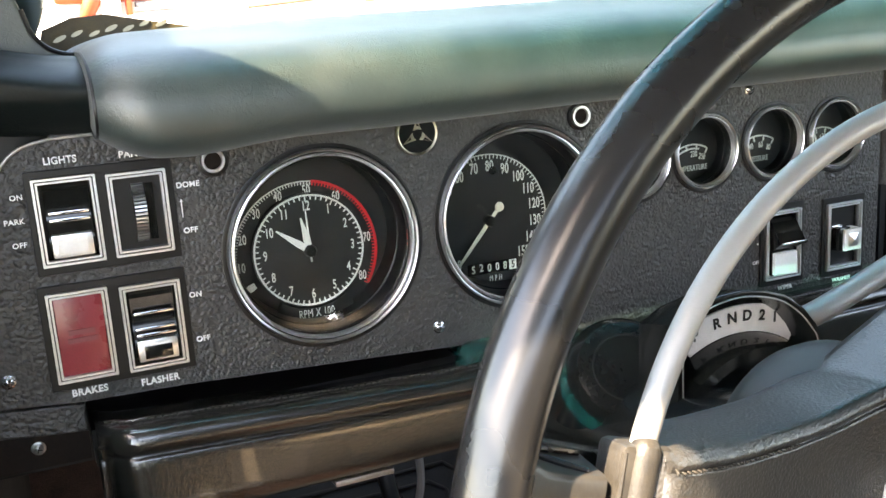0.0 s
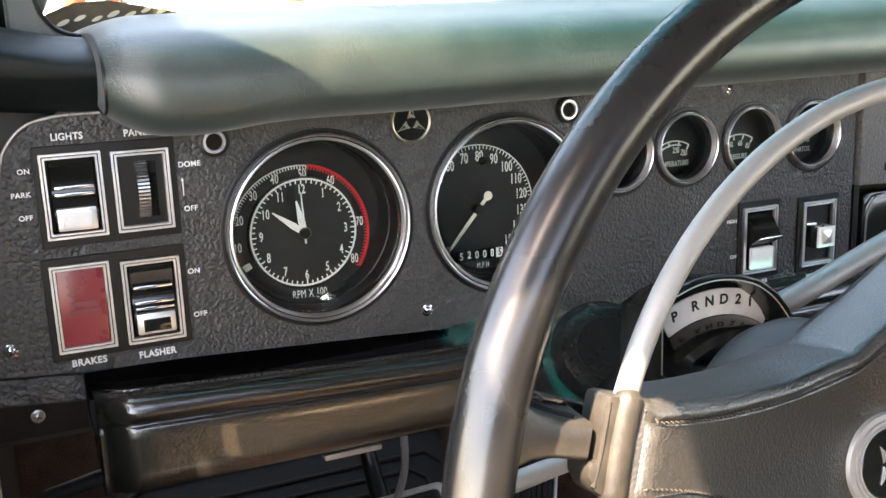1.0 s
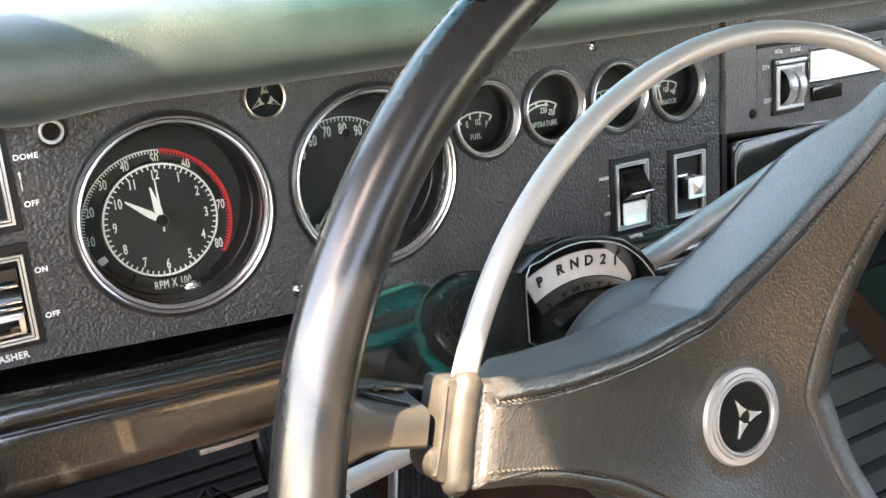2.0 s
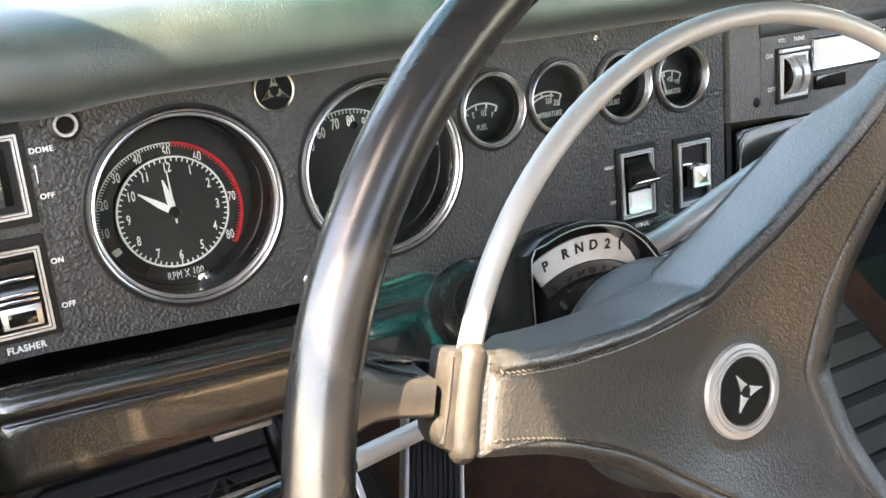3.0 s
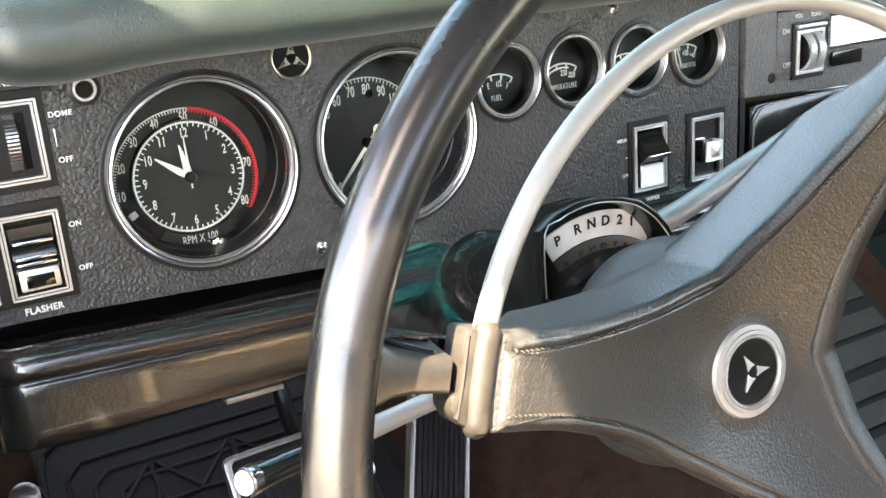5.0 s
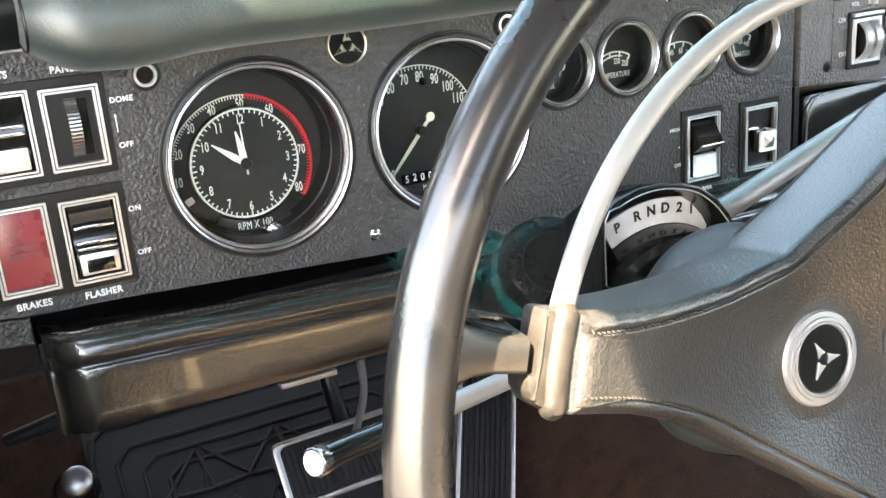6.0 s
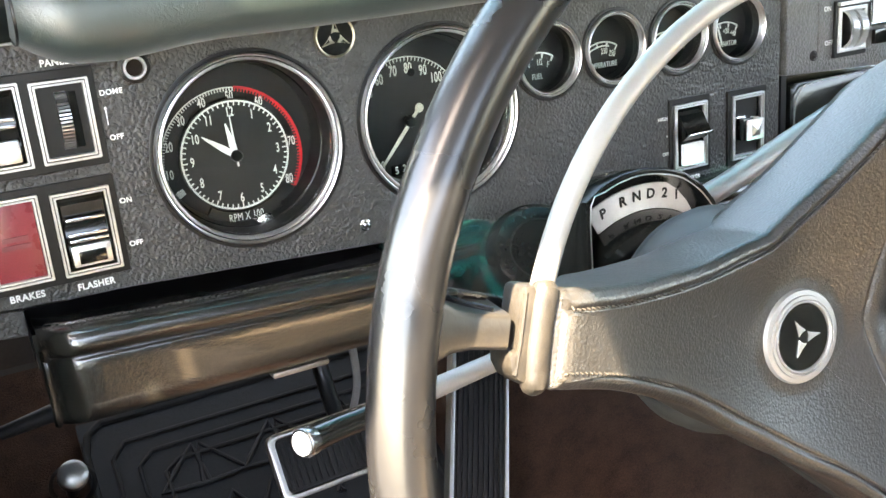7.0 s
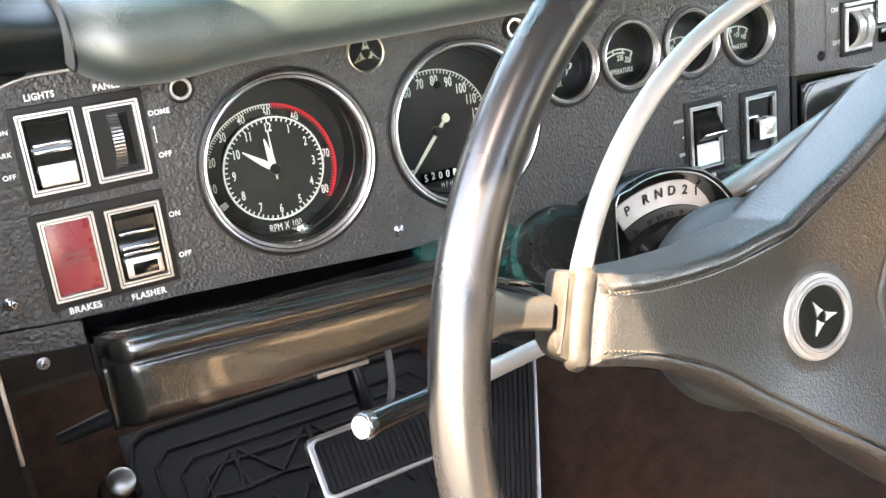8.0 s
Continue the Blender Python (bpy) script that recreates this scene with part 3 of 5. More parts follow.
plates = [("upper_switch_plate", (-0.0035, 0.0785, 0.0935, 0.1545)), ("lower_switch_plate", (-0.0060, 0.0785, 0.0228, 0.0870)), ("wiper_switch_plate", (0.5225, 0.5665, -0.0020, 0.0640)), ("washer_switch_plate", (0.5860, 0.6310, -0.0040, 0.0620))]
for name, (a, b, c, d) in plates:
    t = thing(name.split("_", 1)[1], "smooth black surround framing the dashboard switches", "switch plate", "switch surrounds")
    inner = [rect(*SWITCHES[k], 0.001) for k, (p, q, r, s) in SWITCHES.items() if a < p < b and c < r < d]
    part("surround", plate([rect(a, b, c, d, 0.001)] + inner, -0.0016, 0.0006, 0.0005), BLACK, t, smooth=False)

lights = thing("light_switch", "chrome-framed headlight rocker switch, black with bright lower block", "switch", "dashboard switches")
a, b, c, d = SWITCHES["LIGHTS"]
switch_frame(lights, a, b, c, d)
rocker(lights, a + 0.0055, b - 0.0048, c + 0.0045, d - 0.0042, ((0.62, -0.0030), (0.52, -0.0028)), (0.02, 0.34))
lettering("legend", "LIGHTS", 0.0175, -0.0003, 0.1592, 0.0058, PRINT, lights, wide=0.90, bold=0.03)
lettering("legend", "ON", -0.0085, -0.0003, 0.1405, 0.0043, PRINT, lights, bold=0.025)
lettering("legend", "PARK", -0.0115, -0.0003, 0.1268, 0.0043, PRINT, lights, bold=0.025)
lettering("legend", "OFF", -0.0105, -0.0003, 0.1130, 0.0043, PRINT, lights, bold=0.025)

dimmer = thing("panel_dimmer", "chrome-framed ribbed thumbwheel dimmer", "switch", "dashboard switches")
a, b, c, d = SWITCHES["PANEL"]
switch_frame(dimmer, a, b, c, d)
part("face", box(a + 0.003, b - 0.003, 0.0005, 0.003, c + 0.003, d - 0.003), BLACK, dimmer)
wheel_x = a + 0.0175
teeth = []
for k in range(-12, 13):
    f = radians(k * 6.4)
    teeth.append(box(wheel_x - 0.0038, wheel_x + 0.0030, -0.0014, 0.0009, -0.00055, 0.00055, 0, Matrix.Translation((0, 0.012 - 0.0195 * math.cos(f), (c + d) / 2 + 0.0195 * math.sin(f))) @ pose(0, 0, 0, -math.degrees(f), 0, 0)))
tagged(part("knurling", joined(teeth), BRIGHT, dimmer, "ribbed bright thumbwheel edge"), kind="stuff")
part("thumbwheel", lathe([(0, 0.0030), (0.0192, 0.0030), (0.0192, -0.0038), (0, -0.0038)], 56, Matrix.Translation((wheel_x, 0.012, (c + d) / 2)) @ pose(0, 0, 0, 0, 0, 90)), COLUMN, dimmer)
part("slot", box(wheel_x + 0.0040, wheel_x + 0.0085, -0.0002, 0.002, c + 0.008, d - 0.008), GLOSS, dimmer)
lettering("legend", "PANEL", 0.0580, -0.0003, 0.1585, 0.0058, PRINT, dimmer, wide=0.92, bold=0.03)
lettering("legend", "DOME", 0.0870, -0.0003, 0.1365, 0.0047, PRINT, dimmer, bold=0.025)
lettering("legend", "OFF", 0.0855, -0.0003, 0.1085, 0.0047, PRINT, dimmer, bold=0.025)
part("arrow", plate([[(0.0816, 0.1170), (0.0822, 0.1170), (0.0822, 0.1265), (0.0829, 0.1265), (0.0819, 0.1285), (0.0809, 0.1265), (0.0816, 0.1265)]], -0.0004, 0.0, 0), PRINT, dimmer, smooth=False)

brakes = thing("brake_warning_light", "red brake warning lens in a chrome frame", "warning light", "dashboard switches")
a, b, c, d = SWITCHES["BRAKES"]
switch_frame(brakes, a, b, c, d)
part("lens", box(a + 0.0035, b - 0.0035, -0.0012, 0.004, c + 0.0035, d - 0.0035, 0.0006), RED_LENS, brakes, "plain red plastic lens")
for k, wide in ((0.0022, 0.0150), (-0.0028, 0.0170)):
    part("faded_bar", box((a + b) / 2 - wide / 2, (a + b) / 2 + wide / 2, -0.0016, -0.0008, (c + d) / 2 + k - 0.0015, (c + d) / 2 + k + 0.0015), DARK_RED, brakes, "faded writing")
lettering("legend", "BRAKES", 0.0148, -0.0003, 0.0195, 0.0060, PRINT, brakes, wide=0.95, bold=0.03, turn=0)

flasher = thing("flasher_switch", "chrome-framed hazard flasher rocker switch", "switch", "dashboard switches")
a, b, c, d = SWITCHES["FLASHER"]
switch_frame(flasher, a, b, c, d)
rocker(flasher, a + 0.0050, b - 0.0048, c + 0.0050, d - 0.0048, ((0.70, -0.0030), (0.48, -0.0040), (0.40, -0.0050)), (0.03, 0.34))
part("crystal", box(a + 0.0095, b - 0.0095, -0.0102, -0.0088, c + 0.0085, c + 0.0165, 0.0006), GLOSS, flasher)
lettering("legend", "FLASHER", 0.0560, -0.0003, 0.0180, 0.0060, PRINT, flasher, wide=0.92, bold=0.03)
lettering("legend", "ON", 0.0835, -0.0003, 0.0680, 0.0047, PRINT, flasher, bold=0.025)
lettering("legend", "OFF", 0.0850, -0.0003, 0.0392, 0.0047, PRINT, flasher, bold=0.025)

wiper = thing("wiper_switch", "chrome-framed wiper rocker switch with a white lower block", "switch", "dashboard switches")
a, b, c, d = SWITCHES["WIPER"]
switch_frame(wiper, a, b, c, d)
mid = c + 0.56 * (d - c)
part("rocker", extrude_profile([(0.011, c + 0.004), (-0.004, c + 0.004), (-0.004, c + 0.024), (-0.014, mid), (-0.004, d - 0.010), (0.004, d - 0.004), (0.011, d - 0.004)], [a + 0.0055, a + 0.0065, b - 0.0060, b - 0.0050]), GLOSS, wiper, "glossy black wedge rocker")
part("bar", box(a + 0.0065, b - 0.0040, -0.0150, -0.0132, mid - 0.0011, mid + 0.0011, 0.0005), CHROME, wiper, "thin chrome bar")
part("block", box(a + 0.0062, b - 0.0070, -0.0075, 0.0, c + 0.0045, c + 0.0225, 0.0010), WHITE, wiper, "white lower block")
lettering("legend", "HIGH", 0.5165, -0.0003, 0.0490, 0.0040, PRINT, wiper, bold=0.025)
lettering("legend", "OFF", 0.5195, -0.0003, 0.0190, 0.0040, PRINT, wiper, bold=0.025)
part("dot", lathe([(0, 0.0004), (0.0008, 0.0003), (0.0008, 0)], 12, Matrix.Translation((0.5210, 0, 0.0340))), PRINT, wiper)
lettering("legend", "WIPER", 0.5490, -0.0003, -0.0060, 0.0048, PRINT, wiper, bold=0.03)

washer = thing("washer_switch", "chrome-framed washer push switch with a faceted clear button", "switch", "dashboard switches")
a, b, c, d = SWITCHES["WASHER"]
switch_frame(washer, a, b, c, d)
part("face", box(a + 0.003, b - 0.003, 0.001, 0.003, c + 0.003, d - 0.003), BLACK, washer)
part("plunger", box(a + 0.0085, a + 0.020, -0.008, 0.002, c + 0.0165, c + 0.036, 0.001), GLOSS, washer)
part("catch", box(a + 0.005, a + 0.016, -0.003, 0.001, c + 0.0350, c + 0.0375, 0.0005), CHROME, washer, "small chrome catch")
x0, x1, z0, z1 = a + 0.0120, a + 0.0300, c + 0.0165, c + 0.0345
part("button", box(x0, x1, -0.0100, 0.002, z0, z1, 0.0010), WHITE, washer, "pale plastic push button")
bm = bmesh.new()
xm, zm = (x0 + x1) / 2, (z0 + z1) / 2
ring = [bm.verts.new((xm + p * 0.0055, -0.0104, zm + q * 0.0055)) for p, q in ((-1, -1), (1, -1), (1, 1), (-1, 1))]
tip = bm.verts.new((xm, -0.0125, zm))
for k in range(4):
    bm.faces.new((ring[k], ring[(k + 1) % 4], tip))
part("facet", bm, BRIGHT, washer, "faceted bright centre", smooth=False)
lettering("legend", "WASHER", 0.6090, -0.0003, -0.0085, 0.0048, PRINT, washer, bold=0.03)


def screw(name, label, x, y, z, r, material, group):
    t = thing(name, label, "screw", group)
    part("washer", lathe([(r * 0.9, 0), (r * 1.25, 0.0002), (r * 1.2, 0.0008), (r * 0.9, 0.0012)], 28, Matrix.Translation((x, y, z)), closed=True), material, t)
    part("head", lathe([(0, 0.0030), (r * 0.5, 0.0026), (r * 0.85, 0.0014), (r, 0)], 28, Matrix.Translation((x, y, z))), material, t)
    part("slot", joined([box(-r * 0.6, r * 0.6, -0.0032, -0.002, -0.0003, 0.0003, 0, Matrix.Translation((x, y, z)) @ pose(0, 0, 0, 0, q, 0)) for q in (20, 110)]), BLACK, t)
    return t


for x, z in ((-0.0287, 0.0340), (0.2438, 0.0170), (0.5108, 0.1570)):
    screw("panel_screw", "small domed chrome cross-head screw on the black panel", x, 0.0, z, 0.0036, CHROME, "panel screws")

for x, z in ((0.1032, 0.1492), (0.3612, 0.1512)):
    t = thing("bezel_lamp", "small dark indicator socket with a bright ring", "indicator", "indicator sockets")
    part("socket", lathe([(0.0100, 0), (0.0098, 0.0012), (0.0080, 0.0016)], 32, Matrix.Translation((x, 0, z))), BLACK, t)
    part("ring", lathe([(0.0053, 0), (0.0053, 0.0030), (0.0056, 0.0034), (0.0071, 0.0034), (0.0074, 0.0028), (0.0075, 0)], 40, Matrix.Translation((x, 0, z)), closed=True), BRIGHT, t, "bright chrome ring")
    part("hole", lathe([(0, 0.0010), (0.0054, 0.0010)], 32, Matrix.Translation((x, 0, z))), KICK, t)


def wedge_star(t, m, r, wall, material):
    """Three hollow arrow-like wedges set round a small open middle."""
    for k in range(3):
        q = m @ pose(0, 0, 0, 0, -120 * k, 0)
        outer = [(r, 0.0), (r * 0.55, r * 0.12), (r * 0.22, r * 0.24), (r * 0.27, r * 0.08), (r * 0.27, -r * 0.08), (r * 0.22, -r * 0.24), (r * 0.55, -r * 0.12)]
        inner = [(r * 0.86, 0.0), (r * 0.57, r * 0.075), (r * 0.38, r * 0.17), (r * 0.45, r * 0.055), (r * 0.45, -r * 0.055), (r * 0.38, -r * 0.17), (r * 0.57, -r * 0.075)] if wall else None
        part("wedge", plate([outer] + ([inner] if inner else []), -0.0010, 0.0, 0.0001, q), material, t, smooth=False)


badge = thing("dash_badge", "round black badge with three gold wedges and gold rim", "badge", "round badges")
part("disc", lathe([(0, 0.0012), (0.0128, 0.0012), (0.0140, 0)], 48, Matrix.Translation((0.2372, 0, 0.1518))), GLOSS, badge)
part("rim", lathe([(0.0128, 0), (0.0130, 0.0020), (0.0140, 0.0024), (0.0148, 0)], 56, Matrix.Translation((0.2372, 0, 0.1518)), closed=True), GOLD, badge, "thin worn gold rim")
wedge_star(badge, Matrix.Translation((0.2372, -0.0014, 0.1513)) @ pose(0, 0, 0, 0, -90, 0), 0.0118, True, GOLD)

# ---- radio panel ----
radio = thing("car_radio", "grey pebble-grained car radio with chrome thumbwheels and pale dial", "radio")
part("face", plate([[(0.6535, 0.0655), (0.90, 0.053), (1.02, 0.05), (1.02, 0.170), (0.6535, 0.185)], rect(0.7130, 0.7475, 0.0780, 0.1195), rect(0.7540, 0.8560, 0.0985, 0.1275)], -0.002, 0.006, 0.001), RADIO, radio, smooth=False)
part("backing", box(0.66, 1.0, 0.020, 0.024, 0.06, 0.16), BLACK, radio)
part("dark_band", box(0.6900, 0.9, -0.0030, 0.0, 0.1350, 0.1480, 0.0006), BLACK, radio, "smooth black band")
part("recess", box(0.6905, 0.7095, -0.0028, 0.0, 0.0760, 0.1350, 0.0006), RADIO, radio)
part("knob_bezel", plate([rect(0.7085, 0.7500, 0.0735, 0.1240, 0.002), rect(0.7128, 0.7478, 0.0782, 0.1172)], -0.0050, 0.002, 0.0008), BLACK, radio, "black bezel of the thumbwheels", smooth=False)
part("knob_frame", plate([rect(0.7125, 0.7480, 0.0780, 0.1175), rect(0.7165, 0.7440, 0.0815, 0.1140)], -0.0065, 0.002, 0.0010), SILVER, radio, "bright silver frame", smooth=False)
part("knob_shelf", box(0.7110, 0.7480, -0.0090, -0.0040, 0.1195, 0.1225, 0.0008), SILVER, radio, "bright lip over the thumbwheels")
for kx in (0.7245, 0.7360):
    w = part("thumbwheel", lathe([(0, 0.0042), (0.0165, 0.0042), (0.0180, 0.0026), (0.0184, 0.0), (0.0180, -0.0026), (0.0165, -0.0042), (0, -0.0042)], 56, Matrix.Translation((kx, 0.004, 0.0978)) @ pose(0, 0, 0, 0, 0, 90)), BLACK, radio, "ribbed silver thumbwheel")
    teeth = [box(kx - 0.0040, kx + 0.0040, -0.0012, 0.0014, -0.00052, 0.00052, 0, Matrix.Translation((0, 0.004 - 0.0187 * math.cos(radians(q * 5)), 0.0978 + 0.0187 * math.sin(radians(q * 5)))) @ pose(0, 0, 0, -q * 5, 0, 0)) for q in range(-15, 16)]
    tagged(part("knurling", joined(teeth), SILVER, w, "bright ribs"), kind="stuff")
part("dial_frame", plate([rect(0.7530, 0.8575, 0.0970, 0.1290), rect(0.7555, 0.8550, 0.1000, 0.1260)], -0.0065, 0.002, 0.0008), CHROME, radio, "bright chrome frame", smooth=False)
part("dial_glass", box(0.7545, 0.8555, -0.0015, 0.004, 0.0990, 0.1270), WHITE, radio, "pale tuning dial")
part("push_button", box(0.7600, 0.8000, -0.0060, 0.002, 0.0800, 0.0930, 0.001), GLOSS, radio)
lettering("legend", "VOL", 0.7180, -0.0024, 0.1300, 0.0052, PRINT, radio, bold=0.01)
lettering("legend", "TUNE", 0.7400, -0.0024, 0.1295, 0.0052, PRINT, radio, bold=0.01)
lettering("legend", "ON", 0.7010, -0.0032, 0.1180, 0.0060, PRINT, radio, wide=0.9, bold=0.01)
lettering("legend", "OFF", 0.7035, -0.0032, 0.0880, 0.0060, PRINT, radio, wide=0.9, bold=0.01)
for x, z in ((0.6860, 0.0790), (0.6820, 0.1560)):
    screw("radio_screw", "small blackened cross-head screw on the grey panel", x, -0.002, z, 0.0038, BLACK, "radio screws")

ashtray = thing("lower_console_recess", "dark open recess below the radio panel", "recess", kind="structure")
part("cavity", joined([box(0.655, 1.02, 0.060, 0.066, -0.10, 0.07), box(0.650, 0.656, 0.0, 0.066, -0.10, 0.066), box(0.655, 1.02, 0.0, 0.066, -0.104, -0.10)]), BLACK, ashtray)
part("drawer", box(0.672, 0.90, 0.010, 0.060, -0.06, 0.056, 0.012), GLOSS, ashtray, "glossy black rounded drawer")
part("drawer_edge", tube(spline([(0.6755, 0.0085, -0.05), (0.6755, 0.0085, 0.010), (0.6765, 0.0085, 0.036), (0.6825, 0.0085, 0.0475), (0.6960, 0.0085, 0.0525), (0.76, 0.0085, 0.0540), (0.88, 0.0085, 0.0540)], 6), 0.0009, 6), SATIN, ashtray, "pale worn edge of the drawer")

# ---- padded dash top ----
pad = thing("dash_pad", "dark green padded vinyl dash top with soft rounded edge", "dash pad")
PROFILE = smooth_loop([(0.06, 0.176), (0.0, 0.170), (-0.040, 0.1650), (-0.064, 0.1668), (-0.0780, 0.1750), (-0.0815, 0.1880), (-0.0780, 0.2010), (-0.0670, 0.2125), (-0.0470, 0.2205), (0.0, 0.2270), (0.08, 0.2275), (0.22, 0.2240), (0.40, 0.2180), (0.40, 0.19), (0.2, 0.176)])


def pad_place(x, y, z):
    end = max(0.0, 1 - (x - 0.036) / 0.030)
    shrink = 1 - 0.30 * end ** 2.2
    zc = 0.197
    low = -0.0012 * max(0.0, min(1.0, (0.205 - z) / 0.03)) * max(0.0, min(1.0, (x - 0.036) / 0.03))
    drop = low - 0.0050 * math.exp(-((x - 0.085) / 0.035) ** 2) * max(0.0, min(1.0, (0.205 - z) / 0.03))
    rise = 0.012 * max(0.0, x - 0.05) * (1 if z > 0.2 else 0.4)
    ny = (y - 0.0) * (1 - 0.16 * end ** 2.0) if y < 0 else y
    wob = 0.0012 * noise.noise(Vector((x * 9, y * 9, z * 9)))
    return (x + 0.004 * (y + 0.078) * end, ny + wob, zc + (z - zc) * shrink + drop + rise + wob)


xs = [0.036 + 0.030 * (k / 10) ** 1.6 for k in range(11)] + [0.066 + 0.0195 * k for k in range(1, 52)]
part("cushion", extrude_profile(PROFILE, xs, pad_place), GREEN, pad)

part("end_seam", tube([pad_place(0.0362, y, z) for y, z in PROFILE[8:46]], 0.0010, 6), BLACK, pad, "dark seam at the rounded end")
corner = thing("dash_corner_pad", "small green padded corner at the pillar, coloured darker for shade", "dash pad")
CORNER = smooth_loop([(0.06, 0.172), (0.010, 0.1715), (-0.006, 0.1760), (-0.019, 0.1850), (-0.027, 0.1940), (-0.026, 0.2020), (-0.012, 0.2085), (0.010, 0.2125), (0.05, 0.216), (0.20, 0.214), (0.40, 0.210), (0.40, 0.185), (0.20, 0.178)])
# Darker colour on this cushion paints the shade under the pillar trim.
part("cushion", extrude_profile(CORNER, [-0.15 + 0.0187 * k for k in range(11)], lambda x, y, z: (x, y + 0.0008 * noise.noise(Vector((x * 30, y * 30, z * 30))), z + 0.45 * max(0.0, 0.030 - x) ** 1.25 * (1 if z > 0.195 else 0.4))), SHADED_CORNER, corner)

part("fillet", plate([[(0.050, 0.2150), (0.034, 0.2165), (0.022, 0.2210), (0.014, 0.2305), (0.010, 0.2450), (0.004, 0.262), (-0.006, 0.275), (-0.006, 0.195), (0.050, 0.200)]], 0.050, 0.085, 0.002), GREEN, corner, "curved fillet towards the pillar", smooth=False)
part("edge_bead", tube(spline([(0.052, 0.052, 0.2165), (0.034, 0.051, 0.2170), (0.022, 0.051, 0.2215), (0.014, 0.051, 0.2310), (0.010, 0.051, 0.2450)], 6), 0.0016, 8), BLACK, corner, "dark rubber bead along the glass")

# ---- knee bolster ----
knee = thing("knee_bolster", "dark padded vinyl knee bolster with stitched top edge", "dash pad")
KNEEP = smooth_loop([(0.02, -0.006), (-0.010, 0.0005), (-0.028, 0.0068), (-0.0365, 0.0075), (-0.0430, 0.0040), (-0.0455, -0.0030), (-0.0440, -0.0090), (-0.0412, -0.0118), (-0.0430, -0.0150), (-0.0437, -0.030), (-0.0436, -0.047), (-0.0390, -0.0565), (-0.020, -0.056), (0.02, -0.050)], 4)


def knee_place(x, y, z):
    end = max(0.0, 1 - (x - 0.014) / 0.020)
    fall = -0.055 * min(0.21, max(0.0, x - 0.02)) * max(0.0, min(1.0, (z + 0.06) / 0.066))
    return (x, y + 0.020 * end ** 2, z - 0.004 * end ** 2 + fall + 0.0008 * noise.noise(Vector((x * 12, y * 30, z * 30))))


part("cushion", extrude_profile(KNEEP, [0.014 + 0.020 * (k / 6) ** 1.5 for k in range(7)] + [0.034 + 0.012 * k for k in range(1, 52)], knee_place), KNEE, knee)
part("end_welt", tube([knee_place(0.0150, y - 0.001, z) for y, z in KNEEP[20:48]], 0.0024, 8), KNEE, knee, "rounded welt round the end")
part("piping", tube([knee_place(x, -0.0290, 0.0070) for x in [0.020 + 0.012 * k for k in range(54)]], 0.0016, 8), KNEE, knee)
stitches = []
for k in range(150):
    x = 0.024 + 0.0042 * k
    p = Vector(knee_place(x, -0.0330, 0.0082))
    stitches.append(box(-0.0014, 0.0014, -0.0004, 0.0004, -0.0003, 0.0006, 0, Matrix.Translation(p)))
tagged(part("stitching", joined(stitches), DARK_THREAD, knee), kind="stuff")
part("clip", box(0.150, 0.190, -0.040, -0.028, -0.0625, -0.0585, 0.001), BRASS_STUD, knee, "small metal clip")
LIP = smooth_loop([(0.010, 0.006), (-0.012, 0.0125), (-0.026, 0.0105), (-0.038, 0.0020), (-0.0480, -0.0035), (-0.0500, -0.0095), (-0.0440, -0.0145), (-0.02, -0.0150), (0.010, -0.014)], 4)
def lip_place(x, y, z):
    round_off = max(0.0, (x - 0.318) / 0.026) ** 2 + max(0.0, (0.270 - x) / 0.016) ** 2
    return (x, y + 0.010 * round_off, z - 0.0085 + 0.05 * max(0.0, x - 0.30) - 0.008 * round_off * (1 if z > -0.01 else -0.2) + 0.0014 * noise.noise(Vector((x * 45, y * 45, z * 45))))


part("column_lip", extrude_profile(LIP, [0.255 + 0.0045 * k for k in range(20)], lip_place), TEAL, knee, "glossy teal padded lip beside the column")
stitches = [box(-0.0016, 0.0016, -0.0006, 0.0006, -0.0004, 0.0006, 0, Matrix.Translation(lip_place(0.268 + 0.0042 * k, -0.0430, -0.0012)) @ pose(0, 0, 0, 40, 0, 0)) for k in range(16)]
tagged(part("lip_stitching", joined(stitches), DARK_THREAD, knee), kind="stuff")
bracket = thing("column_bracket", "dull tan steel bracket beside the steering column", "bracket")
part("plate", plate([[(0.2660, -0.0600), (0.2690, -0.0500), (0.2790, -0.0190), (0.3260, -0.0190), (0.3260, -0.0300), (0.3170, -0.0600)]], -0.0300, -0.0270, 0.0008), BRACKET, bracket, smooth=False)
part("strut", box(0.2560, 0.2650, -0.026, -0.022, -0.070, -0.015, 0.001), BLACK, bracket)
screw("bracket_screw", "bright slotted screw in the column bracket", 0.2815, -0.0300, -0.0420, 0.0034, CHROME, "bracket screws")
part("shelf", box(0.012, 0.645, 0.0, 0.055, -0.030, -0.006), BLACK, knee)

kick = thing("side_kick_panel", "dark brown kick panel beside the driver's footwell", "trim panel", kind="structure")
part("board", box(-0.16, -0.0480, 0.0, 0.60, -0.45, -0.004, 0.002), KICK, kick)
part("flange", box(-0.10, 0.0105, 0.001, 0.006, -0.024, 0.004, 0.001), KICK, kick)
part("edge_strip", box(-0.0482, -0.0450, -0.003, 0.004, -0.075, -0.006, 0.0008), BRASS_STUD, kick, "thin dull metal strip")
screw("kick_screw", "dusty steel screw under the dashboard's lower edge", -0.0187, 0.001, -0.0105, 0.0034, BRASS_STUD, "kick screws")

